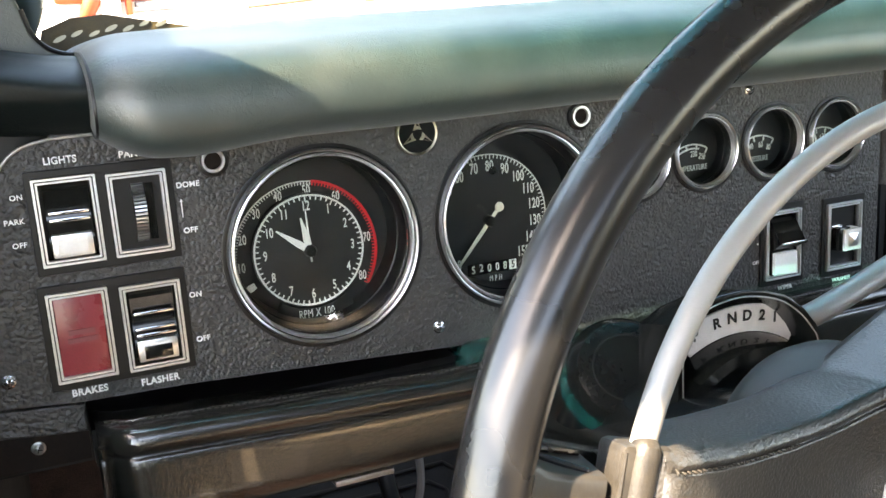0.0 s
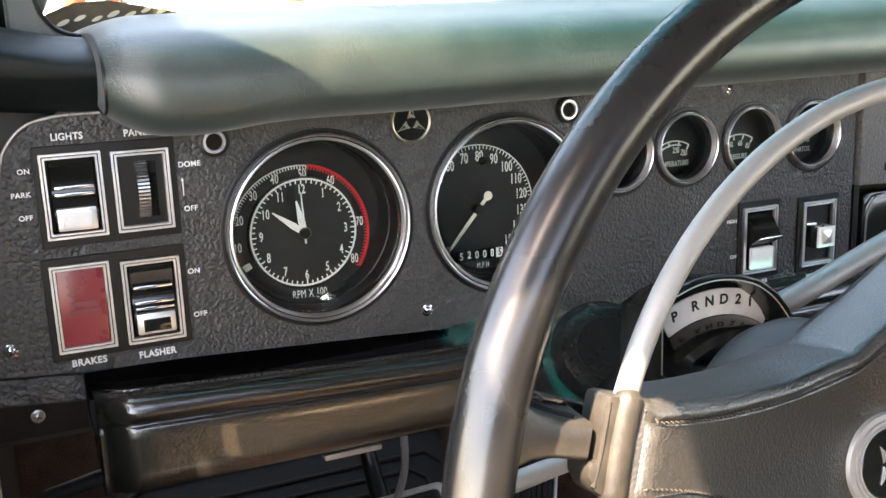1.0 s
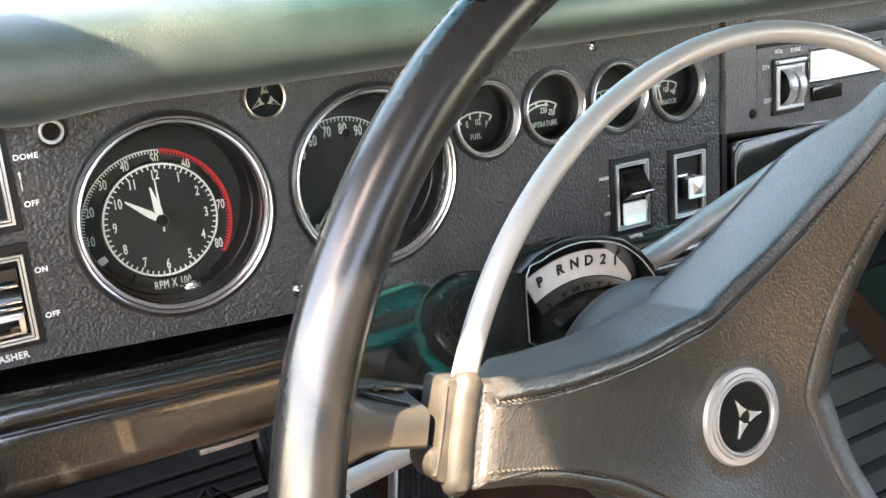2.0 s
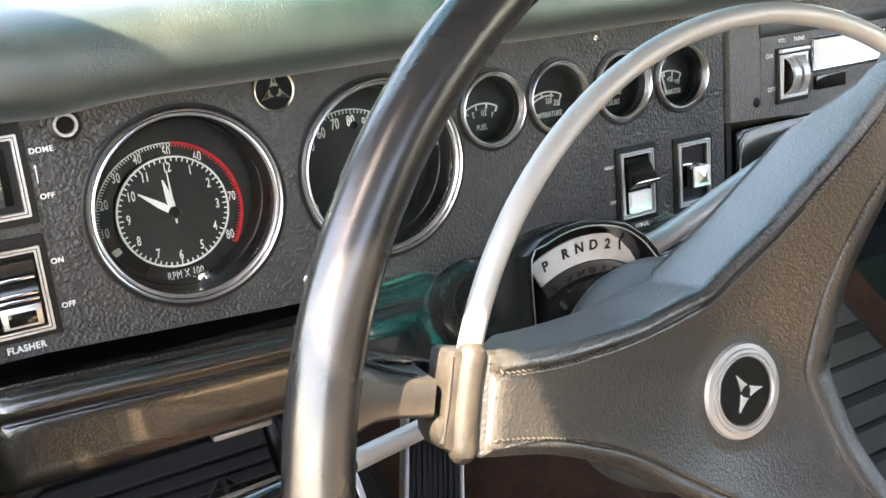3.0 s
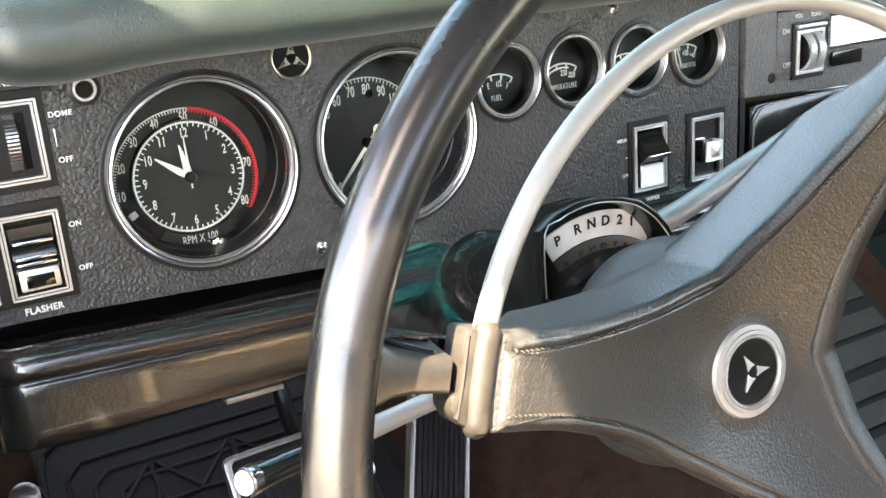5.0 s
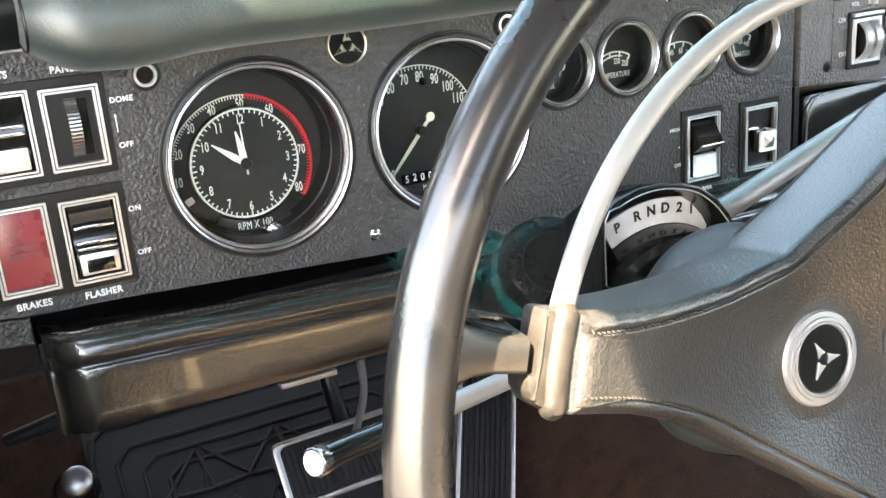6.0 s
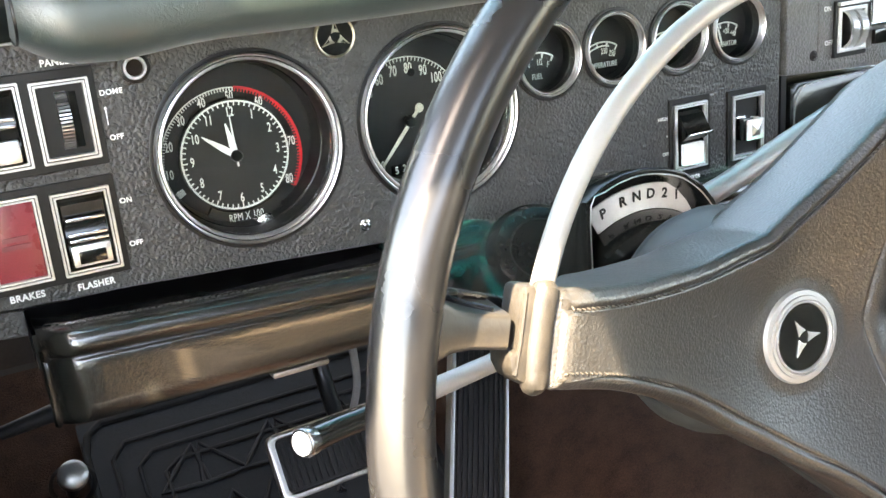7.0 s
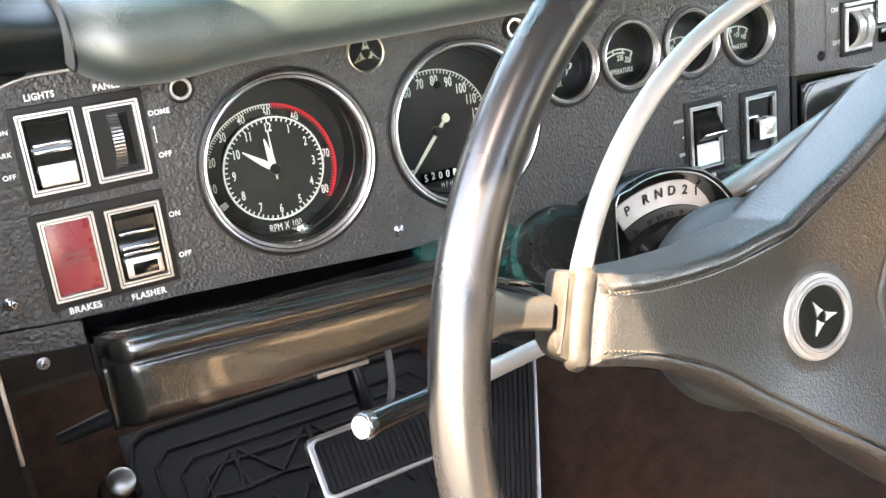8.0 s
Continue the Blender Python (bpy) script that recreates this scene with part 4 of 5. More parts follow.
# ---- steering wheel ----
WN, WU = Vector((-0.01227, -0.98865, 0.14975)), Vector((0.99992, -0.01241, 0.0))
WV = WU.cross(-WN).normalized() * -1
if WV.z < 0:
    WV = -WV
HUB = Vector((0.29853, -0.34947, 0.03260))
# local x and z lie in the wheel's plane, local -y points at the driver
WHEEL = Matrix.Translation(HUB) @ Matrix(((WU.x, -WN.x, WV.x), (WU.y, -WN.y, WV.y), (WU.z, -WN.z, WV.z))).to_4x4()
RIM_R, RIM_W, RING_R, RING_W = 0.2055, 0.0422, 0.1530, 0.0313
ARMS = (163.5, 51.5, -57.0)

wheel = thing("steering_wheel", "black three-spoke steering wheel with a padded centre and bright horn ring", "steering wheel")


def on_wheel(bm):
    bm.transform(WHEEL)
    return bm


part("rim", on_wheel(tube([(RIM_R * math.cos(radians(k * 2.5)), -RIM_W, RIM_R * math.sin(radians(k * 2.5))) for k in range(144)], 0.0108, 22, closed=True)), RIM, wheel, "smooth glossy black rim")
part("horn_ring", on_wheel(tube([(RING_R * math.cos(radians(163.5 - k * 2.5)), -RING_W, RING_R * math.sin(radians(163.5 - k * 2.5))) for k in range(97)], 0.0042, 16)), SATIN, wheel, "satin silver horn ring")

EDGE = [(0.1486, 0.0150), (0.1462, 0.0170), (0.130, 0.0180), (0.110, 0.0198), (0.087, 0.0240), (0.065, 0.0292), (0.047, 0.0362), (0.0352, 0.0409)]


def face_height(r):
    t = min(1.0, max(0.0, (r - 0.026) / 0.115))
    return 0.002 + 0.035 * (0.75 * t + 0.25 * t * t)


def pad_outline(grow=0.0):
    """The three-armed outline of the centre pad, one turn."""
    loop = []
    for arm, after in zip(ARMS[::-1], (ARMS[1], ARMS[0], ARMS[2] + 360)):
        a, half = radians(arm), radians(after - arm) / 2
        low = [(p, -q - grow) for p, q in EDGE[::-1]]
        tip = [(0.1490 + grow, -0.0125), (0.1491 + grow, 0.0), (0.1490 + grow, 0.0125)]
        high = [(p, q + grow) for p, q in EDGE]
        mid_r = (0.0524 if after - arm < 130 else 0.0500) + grow
        notch = [(mid_r * math.cos(half), mid_r * math.sin(half))]
        for p, q in low + tip + high + notch:
            loop.append((p * math.cos(a) - q * math.sin(a), p * math.sin(a) + q * math.cos(a)))
    return smooth_loop(loop, 7)


def pad_border():
    """The outline with, at each point, the way inward and the width of the sewn border."""
    loop = pad_outline()
    n = len(loop)
    rows = []
    for i, (x, z) in enumerate(loop):
        a, b = loop[i - 3], loop[(i + 3) % n]
        d = Vector((b[0] - a[0], b[1] - a[1])).normalized()
        q = Vector((-d.y, d.x))
        if q.dot(Vector((x, z))) > 0 and math.hypot(x, z) > 0.144:
            q = -q
        r = math.hypot(x, z)
        near = max(0.0, min(1.0, (0.105 - r) / 0.050))
        # the side that faces the passenger has a broad rolled border
        broad = max(0.0, min(1.0, (-q.x - 0.4) / 0.4)) * max(0.0, min(1.0, (0.140 - r) / 0.030))
        rows.append((x, z, q, (0.0066 + (0.0060 + 0.0035 * near) * broad) * max(0.40, min(1.0, (0.1495 - r) / 0.006))))
    return rows


def pad_depth(r):
    """How far the padded side wall reaches back."""
    t = max(0.0, min(1.0, (0.150 - r) / 0.034))
    return 0.014 + 0.025 * t * t * (3 - 2 * t)


def untangled(row):
    """Keeps the points of a ring in order round the hub."""
    out, last = [], None
    for x, w, z in row:
        a, r = math.atan2(z, x), math.hypot(x, z)
        if last is not None:
            while a < last - math.pi:
                a += 2 * math.pi
            a = max(a, last)
        last = a
        out.append((r * math.cos(a), w, r * math.sin(a)))
    return out


def centre_pad():
    """A dished three-armed pad; its border falls away outside a sewn groove."""
    bm = bmesh.new()
    border = pad_border()
    n = len(border)

    def ring(f):
        row = []
        for x, z, q, w in border:
            u, v = x + q.x * w * f, z + q.y * w * f
            fall = (0.0030 + 0.30 * max(0.0, w - 0.0066)) * (1 - min(1.0, f)) ** 2 * max(0.0, min(1.0, (0.1480 - math.hypot(x, z)) / 0.004))
            groove = 0.0009 * max(0.0, min(1.0, (0.1470 - math.hypot(x, z)) / 0.003)) * math.exp(-((f - 1.0) * w / 0.0012) ** 2)
            crown = 0.0003 * math.exp(-((f - 1.16) / 0.08) ** 2) + 0.0004 * math.exp(-((f - 0.62) / 0.22) ** 2)
            e = max(0.0, 1 - w * f / 0.0013)
            tip = max(0.0, min(1.0, (math.hypot(x, z) - 0.1462) / 0.002))
            slope = 0.0012 * tip * (1 - min(1.0, f * w / 0.0042))
            row.append((u, face_height(math.hypot(u, v)) + crown * (1 - tip) - fall - groove - slope - 0.0030 * (1 - tip) * (1 - math.sqrt(max(0.0, 1 - e * e))), v))
        return untangled(row) if f > 1.0 else row

    def evened(row, times):
        for _ in range(times):
            row = [tuple((row[i - 1][k] + 2 * row[i][k] + row[(i + 1) % n][k]) / 4 for k in range(3)) for i in range(n)]
        return row

    core = [(x, face_height(math.hypot(x, z)) + 0.0003, z) for x, w, z in evened(ring(1.16), 80)]
    layers = []
    for k in [0.06 + 0.03 * j for j in range(31)]:
        layers.append([(x * k, face_height(math.hypot(x, z) * k) + 0.0003 * k ** 10, z * k) for x, y, z in core])
    layers += [core] + [evened(ring(1.12), 36), evened(ring(1.08), 14), evened(ring(1.04), 4)] + [ring(f) for f in (1.0, 0.96, 0.92, 0.86, 0.78, 0.68, 0.56, 0.44, 0.33, 0.24, 0.16, 0.10, 0.05, 0.015, 0.0)]
    for f, k in ((0.12, 1.004), (0.35, 1.004), (0.65, 0.998), (0.88, 0.985), (1.0, 0.965), (1.02, 0.90)):
        row = []
        for x, z, q, w in border:
            r = math.hypot(x, z)
            row.append((x * k, face_height(r) - 0.0060 - pad_depth(r) * f, z * k))
        layers.append(row)
    centre = bm.verts.new((0, -face_height(0), 0))
    rings = [[bm.verts.new((x, -w, z)) for x, w, z in row] for row in layers]
    for i in range(n):
        bm.faces.new((centre, rings[0][i], rings[0][(i + 1) % n]))
    for a, b in zip(rings, rings[1:]):
        for i in range(n):
            bm.faces.new((a[i], a[(i + 1) % n], b[(i + 1) % n], b[i]))
    bmesh.ops.remove_doubles(bm, verts=bm.verts[:], dist=0.00012)
    bmesh.ops.recalc_face_normals(bm, faces=bm.faces[:])
    return on_wheel(bm)


pad_mesh = part("centre_pad", centre_pad(), WHEELPAD, wheel, "dusty black grained vinyl pad, arm ends paled as if sunlit", sharp=180)


def pad_carrier():
    """The smooth shell behind the padding, drawn in a little from it."""
    bm = bmesh.new()
    loop = [(x, z) for x, z, q, w in pad_border()]
    n = len(loop)
    rings = []
    for k, f in ((0.955, 0.0), (0.945, 0.4), (0.925, 0.8), (0.89, 1.0), (0.60, 1.02)):
        row = []
        for x, z in loop:
            r = math.hypot(x, z)
            top = face_height(r) - 0.0071 - pad_depth(r) + 0.004
            deep = 0.026 * max(0.0, min(1.0, (0.142 - r) / 0.030)) * max(0.0, min(1.0, (0.010 - z) / 0.020))
            row.append(bm.verts.new((x * k, -(top - (0.005 + deep) * f), z * k)))
        rings.append(row)
    for a, b in zip(rings, rings[1:]):
        for i in range(n):
            bm.faces.new((a[i], a[(i + 1) % n], b[(i + 1) % n], b[i]))
    bmesh.ops.recalc_face_normals(bm, faces=bm.faces[:])
    return on_wheel(bm)


part("pad_carrier", pad_carrier(), CARRIER, wheel, "smooth dark shell behind the padding", sharp=180)

# a sewn cord lies in the groove along every arm
border = pad_border()
for arm in ARMS:
    da = Vector((math.cos(radians(arm)), math.sin(radians(arm))))
    for sgn in (-1, 1):
        line = []
        for x, z, q, w in border:
            p = Vector((x, z))
            along_arm, across = p.dot(da), (-p.x * da.y + p.y * da.x) * sgn
            if 0.080 < along_arm < 0.1462 and 0 < across < 0.04:
                s = p + q * w
                r = math.hypot(s.x, s.y)
                line.append((along_arm, Vector((s.x, -face_height(r) + 0.0001, s.y))))
        line = [p for _, p in sorted(line, key=lambda row: row[0])]
        run = spline(line, 4)
        sts, last = [], None
        for a, b in zip(run, run[1:]):
            if last is not None and (a - last).length < 0.0023:
                continue
            last = a
            d = (b - a).normalized()
            side = d.cross(Vector((0, -1, 0))).normalized()
            sts.append(tube([a - d * 0.0011 - side * 0.0004, a + Vector((0, -0.0004, 0)), a + d * 0.0011 + side * 0.0004], [0.0003, 0.00050, 0.0003], 6))
        tagged(part("seam", on_wheel(joined(sts)), THREAD, pad_mesh, "raised stitched seam"), kind="stuff")


def arm_plate(points, w0, w1, bevel, m):
    return plate([points], -w1, -w0, bevel, m)


for arm in ARMS:
    m = WHEEL @ pose(0, 0, 0, 0, -arm, 0)
    # the moulded end of the arm, with a half-round rib over the horn ring
    shape = [(0.1440, -0.0178), (0.1590, -0.0180), (0.1605, -0.0174), (0.1612, -0.0158), (0.1614, 0.0036), (0.1632, 0.0042), (0.1640, 0.0060), (0.1634, 0.0096), (0.1605, 0.0136), (0.1560, 0.0158), (0.1440, 0.0168)]
    end = part("arm_end", arm_plate(shape, 0.0205, 0.0356, 0.0020, m), WORN, wheel, "worn dusty moulded end")
    rib = []
    for k in range(-14, 15):
        f = radians(k * 0.475 - 0.35)
        rib.append((RING_R * math.cos(f), -0.0332 - (0.0 if abs(k) < 13 else -0.001 * (abs(k) - 12)), RING_R * math.sin(f)))
    bm = tube(rib, [0.0052 - 0.0007 * max(0, abs(k) - 12) for k in range(-14, 15)], 20)
    bm.transform(m)
    part("rib", bm, WORN, end, "half-round rib over the horn ring")
    bm = tube([(0.1601, -0.0349, -0.0155), (0.1603, -0.0350, 0.0), (0.1608, -0.0347, 0.0120)], 0.0010, 8)
    bm.transform(m)
    part("lip", bm, WORN, end)
    # the short spoke out to the rim, with hollow pockets in its upper side
    bm = bmesh.new()
    rows = []
    for a, hi, lo in ((0.1648, 0.0040, -0.0078), (0.178, 0.0040, -0.0078), (0.186, 0.0052, -0.0086), (0.193, 0.0088, -0.0118), (0.199, 0.0160, -0.0180), (0.2035, 0.0240, -0.0250)):
        w1, w0 = RIM_W - 0.0025 - 0.12 * (0.2035 - a), RIM_W - 0.0160 - 0.30 * (0.2035 - a)
        rows.append([bm.verts.new((a, -w, b)) for w, b in ((w0, lo - 0.0035), (w0 + 0.4 * (w1 - w0), lo - 0.0021), (w1 - 0.0018, lo - 0.0004), (w1 - 0.0005, lo + 0.0004), (w1, lo + 0.0018), (w1, hi - 0.0018), (w1 - 0.0005, hi - 0.0004), (w1 - 0.0018, hi), (w0, hi))])
    for p, q in zip(rows, rows[1:]):
        for k in range(9):
            bm.faces.new((p[k], p[(k + 1) % 9], q[(k + 1) % 9], q[k]))
    bm.faces.new(rows[0])
    bm.faces.new(rows[-1][::-1])
    bmesh.ops.recalc_face_normals(bm, faces=bm.faces[:])
    bm.transform(m)
    spoke = part("spoke", bm, SPOKE, wheel, "short black spoke with a scuffed face", sharp=62)
    bars = [((0.1665, 0.0190, -0.0114), (0.176, 0.0200, -0.0120), (0.185, 0.0215, -0.0124), (0.194, 0.0240, -0.0160)), ((0.170, 0.0320, -0.0086), (0.180, 0.0285, -0.0104), (0.186, 0.0270, -0.0118))]
    for line in bars:
        bm = tube(spline([(a, -w, b) for a, w, b in line], 4), 0.0011, 8)
        bm.transform(m)
        part("pocket_wall", bm, RIM, spoke, "thin raised wall of the spoke's pockets")
    part("spoke_plate", arm_plate([(0.150, -0.0108), (0.1960, -0.0150), (0.1960, -0.0060), (0.150, -0.0040)], 0.0050, 0.0170, 0.001, m), RIM, wheel, "steel strip inside the spoke")

BOSS = Matrix.Translation((-0.0003, 0.0, 0.0005))
boss = part("boss", on_wheel(lathe([(0.0148, 0.0030), (0.0149, 0.0046), (0.0155, 0.0052), (0.0160, 0.0050), (0.0162, 0.0043), (0.0165, 0.0043), (0.0167, 0.0050), (0.0180, 0.0049), (0.0182, 0.0040), (0.0184, 0.0040), (0.0202, 0.0036), (0.0208, 0.0026), (0.0213, 0.0010), (0.0222, -0.004), (0.0148, -0.004)], 72, BOSS, closed=True)), SATIN, wheel, "bright ringed horn button")
part("boss_disc", on_wheel(lathe([(0, 0.0044), (0.0140, 0.0042), (0.0149, 0.0034), (0.0149, -0.003)], 64, BOSS)), GLOSS, boss, "glossy black disc")
wedge_star(boss, WHEEL @ BOSS @ Matrix.Translation((0, -0.0039, 0)) @ pose(0, 0, 0, 0, 2, 0), 0.0094, False, BRIGHT)

part("hub_cover", on_wheel(lathe([(0.0480, -0.020), (0.0520, -0.032), (0.0545, -0.044), (0.0545, -0.054), (0.0520, -0.062), (0.0480, -0.067), (0.0300, -0.069)], 64)), CARRIER, wheel, "smooth rounded cover behind the pad")

# ---- steering column ----
column = thing("steering_column", "glossy black steering column with selector hood and bright levers", "steering column")


def along(w, u=0.0, v=0.0):
    return HUB + WN * w + WU * u + WV * v


AXIS = [tuple(along(-0.030)), tuple(along(-0.070)), (0.3010, -0.235, 0.002), (0.3060, -0.150, -0.022), (0.3200, 0.010, -0.062)]
part("tube", tube(spline(AXIS, 5), [0.026] * 6 + [0.034] * 15, 32), COLUMN, column)
LOCK = look((0.301, -0.135, 0.0100), (0.301 - 0.20, -0.135 - 0.62, 0.0100 + 0.50)) @ pose(0, 0, 0, 90, 0, 0) @ Matrix.Diagonal((1.25, 1.25, 1.25, 1))
lock = part("lock_housing", lathe([(0, 0.0200), (0.016, 0.0198), (0.0225, 0.0180), (0.0262, 0.0130), (0.0280, 0.0040), (0.0285, -0.012), (0.0270, -0.050)], 40, LOCK), COLUMN, column, "rounded glossy black housing")
# Teal ring puts the highlight along the housing's edge into the colour.
part("lock_glint", lathe([(0.0266, 0.0126), (0.0282, 0.0080), (0.0289, 0.0030), (0.0275, 0.0030)], 40, LOCK), TEAL, lock, "thin teal ring painting a glossy highlight")
part("lock_cap", lathe([(0, 0.0207), (0.016, 0.0205), (0.0222, 0.0188), (0.0228, 0.0165)], 40, LOCK), COLUMN, lock, "glossy black cap")
part("lock_ring", lathe([(0.0150, 0.0202), (0.0152, 0.0211), (0.0158, 0.0211), (0.0160, 0.0202)], 40, LOCK, closed=True), BLACK, lock)

# the selector hood: an arched housing with a white arc of letters behind its open face
HX, HZ = 0.3345, -0.002
HOOD_F, HOOD_B = -0.213, -0.1860
arch = [(0.2862, 0.020), (0.2868, 0.0672), (0.298, 0.0743), (0.312, 0.0783), (0.327, 0.0791), (0.342, 0.0766), (0.356, 0.0716), (0.3685, 0.0622), (0.3770, 0.0522), (0.3815, 0.0440), (0.3830, 0.020)]
inner = [(0.2895, 0.024), (0.2902, 0.0650), (0.300, 0.0711), (0.313, 0.0748), (0.327, 0.0756), (0.341, 0.0732), (0.354, 0.0684), (0.366, 0.0594), (0.3740, 0.0500), (0.3780, 0.0428), (0.3795, 0.024)]


def tapered(me):
    """Draws the hood's back in on the lever's side and bulges it towards the lock."""
    for v in me.vertices:
        if v.co.y > HOOD_F + 0.006:
            dx = v.co.x - 0.330
            v.co.x, v.co.z = 0.330 + dx * (0.93 if dx > 0 else 1.12), 0.03 + (v.co.z - 0.03) * 0.88
    return me


hood = part("selector_hood", tapered(plate([arch, inner], HOOD_F, HOOD_B, 0.0012)), COLUMN, column, "arched glossy black hood")
part("hood_back", tapered(plate([arch], HOOD_B - 0.003, HOOD_B, 0.0)), COLUMN, hood, smooth=False)
part("hood_edge", tube([(v.x, HOOD_F, v.y) for v in spline([(a, b, 0) for a, b in inner], 3)], 0.0004, 6), BRIGHT, hood, "thin worn edge")
ACX, ACZ, AY = 0.3385, -0.0148, -0.1950
part("selector_band", plate([circle(ACX, ACZ, 0.0790, 30, 56, 119) + circle(ACX, ACZ, 0.0638, 30, 56, 119)[::-1]], AY, AY + 0.0015, 0.0), IVORY, hood, "white arc with black letters", smooth=False)
for word, a in (("P", 112.5), ("R", 101.0), ("N", 93.0), ("D", 85.0), ("2", 76.8), ("1", 69.6)):
    lettering("letter", word, ACX + 0.0728 * math.cos(radians(a)), AY - 0.0004, ACZ + 0.0728 * math.sin(radians(a)), 0.0082, BLACK, hood, turn=(a - 90) * (0.7 if word != "1" else 0.1), wide=1.0, bold=0.03)
bm = bmesh.new()
rows = [[bm.verts.new((ACX + r * math.cos(radians(a)), yy, ACZ + r * math.sin(radians(a)))) for a in range(40, 141, 4)] for r, yy in ((0.0636, AY + 0.001), (0.0624, AY - 0.008), (0.0600, HOOD_F + 0.0010), (0.0540, HOOD_F + 0.0005))]
for p, q in zip(rows, rows[1:]):
    for k in range(len(p) - 1):
        bm.faces.new((p[k], p[k + 1], q[k + 1], q[k]))
part("ledge", bm, GLOSS, hood, "glossy black curved ledge")
part("hood_wall", plate([[(0.334 + (x - 0.334) * 0.97, 0.03 + (z - 0.03) * 0.97) for x, z in inner]], AY + 0.0016, AY + 0.0026, 0.0), COLUMN, hood, smooth=False)

lever = part("gear_lever", tube(spline([(0.375, -0.165, 0.032), (0.405, -0.180, 0.043), (0.470, -0.182, 0.0655), (0.560, -0.188, 0.097), (0.660, -0.195, 0.130)], 6), [0.0078] * 3 + [0.0072] * 22, 16), SATIN, column, "satin silver gear lever")
stalk = part("turn_lever", tube([(0.285, -0.243, 0.0165), (0.200, -0.2610, 0.0180), (0.150, -0.2730, 0.0190)], [0.0042, 0.0046, 0.0048], 16), SATIN, column, "silver turn signal lever")
GRIP = spline([(0.158, -0.2711, 0.0189), (0.146, -0.2738, 0.0192), (0.125, -0.2786, 0.0203), (0.108, -0.2843, 0.0222), (0.0945, -0.2902, 0.0240)], 4)
part("grip", tube(GRIP, [0.0044 + 0.0015 * k / 16 for k in range(17)], 20), GLOSS, stalk, "glossy black tapered grip")
part("tip", tube([(0.0953, -0.2899, 0.0239), (0.0948, -0.2901, 0.0240), (0.0907, -0.2921, 0.0246), (0.0901, -0.2924, 0.0247)], [0.0058, 0.0062, 0.0063, 0.0058], 28), STEEL_TIP, stalk, "dull chrome tip")
part("tip_cap", tube([(0.0902, -0.29235, 0.0247), (0.0897, -0.2926, 0.0248)], [0.0050, 0.0050], 28), WHITE, stalk, "white end cap")

# ---- footwell ----
floor = thing("floor", "dark carpeted floor and toe board of the footwell", "floor", kind="structure")
FLOOR = [(0.62, -0.085), (0.50, -0.185), (0.36, -0.300), (0.25, -0.385), (0.15, -0.435), (0.0, -0.470), (-0.4, -0.560), (-1.2, -0.760)]


def floor_z(y):
    for (y1, z1), (y0, z0) in zip(FLOOR, FLOOR[1:]):
        if y >= y0:
            return z0 + (z1 - z0) * (y - y0) / (y1 - y0)
    return FLOOR[-1][1]


def sheet(x0, x1, y0, y1, nx, ny, lift, thick, bumpy=0.0, shape=None):
    bm = bmesh.new()
    up = [[bm.verts.new((x0 + (x1 - x0) * i / nx, y0 + (y1 - y0) * j / ny, floor_z(y0 + (y1 - y0) * j / ny) + lift + bumpy * noise.noise(Vector((i * 0.7, j * 0.7, 0))))) for i in range(nx + 1)] for j in range(ny + 1)]
    low = [[bm.verts.new(v.co - Vector((0, 0, thick))) for v in row] for row in up]
    for j in range(ny):
        for i in range(nx):
            bm.faces.new((up[j][i], up[j][i + 1], up[j + 1][i + 1], up[j + 1][i]))
            bm.faces.new((low[j][i], low[j + 1][i], low[j + 1][i + 1], low[j][i + 1]))
    rim = [(up[0], low[0]), (up[-1], low[-1]), ([r[0] for r in up], [r[0] for r in low]), ([r[-1] for r in up], [r[-1] for r in low])]
    for a, b in rim:
        for i in range(len(a) - 1):
            bm.faces.new((a[i], a[i + 1], b[i + 1], b[i]))
    bmesh.ops.recalc_face_normals(bm, faces=bm.faces[:])
    return bm


part("carpet", sheet(-0.20, 1.30, -1.2, 0.62, 40, 60, 0.0, 0.02, 0.004), CARPET, floor, "dark brown carpet")
firewall = thing("firewall", "black firewall under the dashboard", "firewall", kind="structure")
part("board", box(-0.20, 1.30, 0.60, 0.62, -0.20, 0.19), KICK, firewall)

tunnel = thing("transmission_tunnel", "rounded tunnel hump covered in worn brown carpet", "tunnel", kind="structure")
bm = bmesh.new()
rows = []
for j in range(41):
    y = -1.2 + 1.8 * j / 40
    rows.append([bm.verts.new((0.60 + 0.165 * math.cos(radians(a)) * (1.15 - 0.15 * math.sin(radians(a))), y, floor_z(y) - 0.01 + 0.20 * math.sin(radians(a)) + 0.004 * noise.noise(Vector((a * 0.1, y * 20, 0))))) for a in range(180, -1, -10)])
for p, q in zip(rows, rows[1:]):
    for k in range(18):
        bm.faces.new((p[k], p[k + 1], q[k + 1], q[k]))
part("hump", bm, CARPET, tunnel)

mat_d = thing("driver_floor_mat", "black ribbed rubber mat in the driver's footwell", "floor mat", "floor mats")
part("sheet", sheet(0.045, 0.43, -0.30, 0.40, 24, 40, 0.012, 0.010), RUBBER, mat_d)


def floor_rib(points, r, y_lift=0.0122):
    return tube([(x, y, floor_z(y) + y_lift) for x, y in points], r, 8)


def dense_line(points, n=6):
    return [(a[0] + (b[0] - a[0]) * t / n, a[1] + (b[1] - a[1]) * t / n) for a, b in zip(points, points[1:]) for t in range(n)] + [points[-1]]


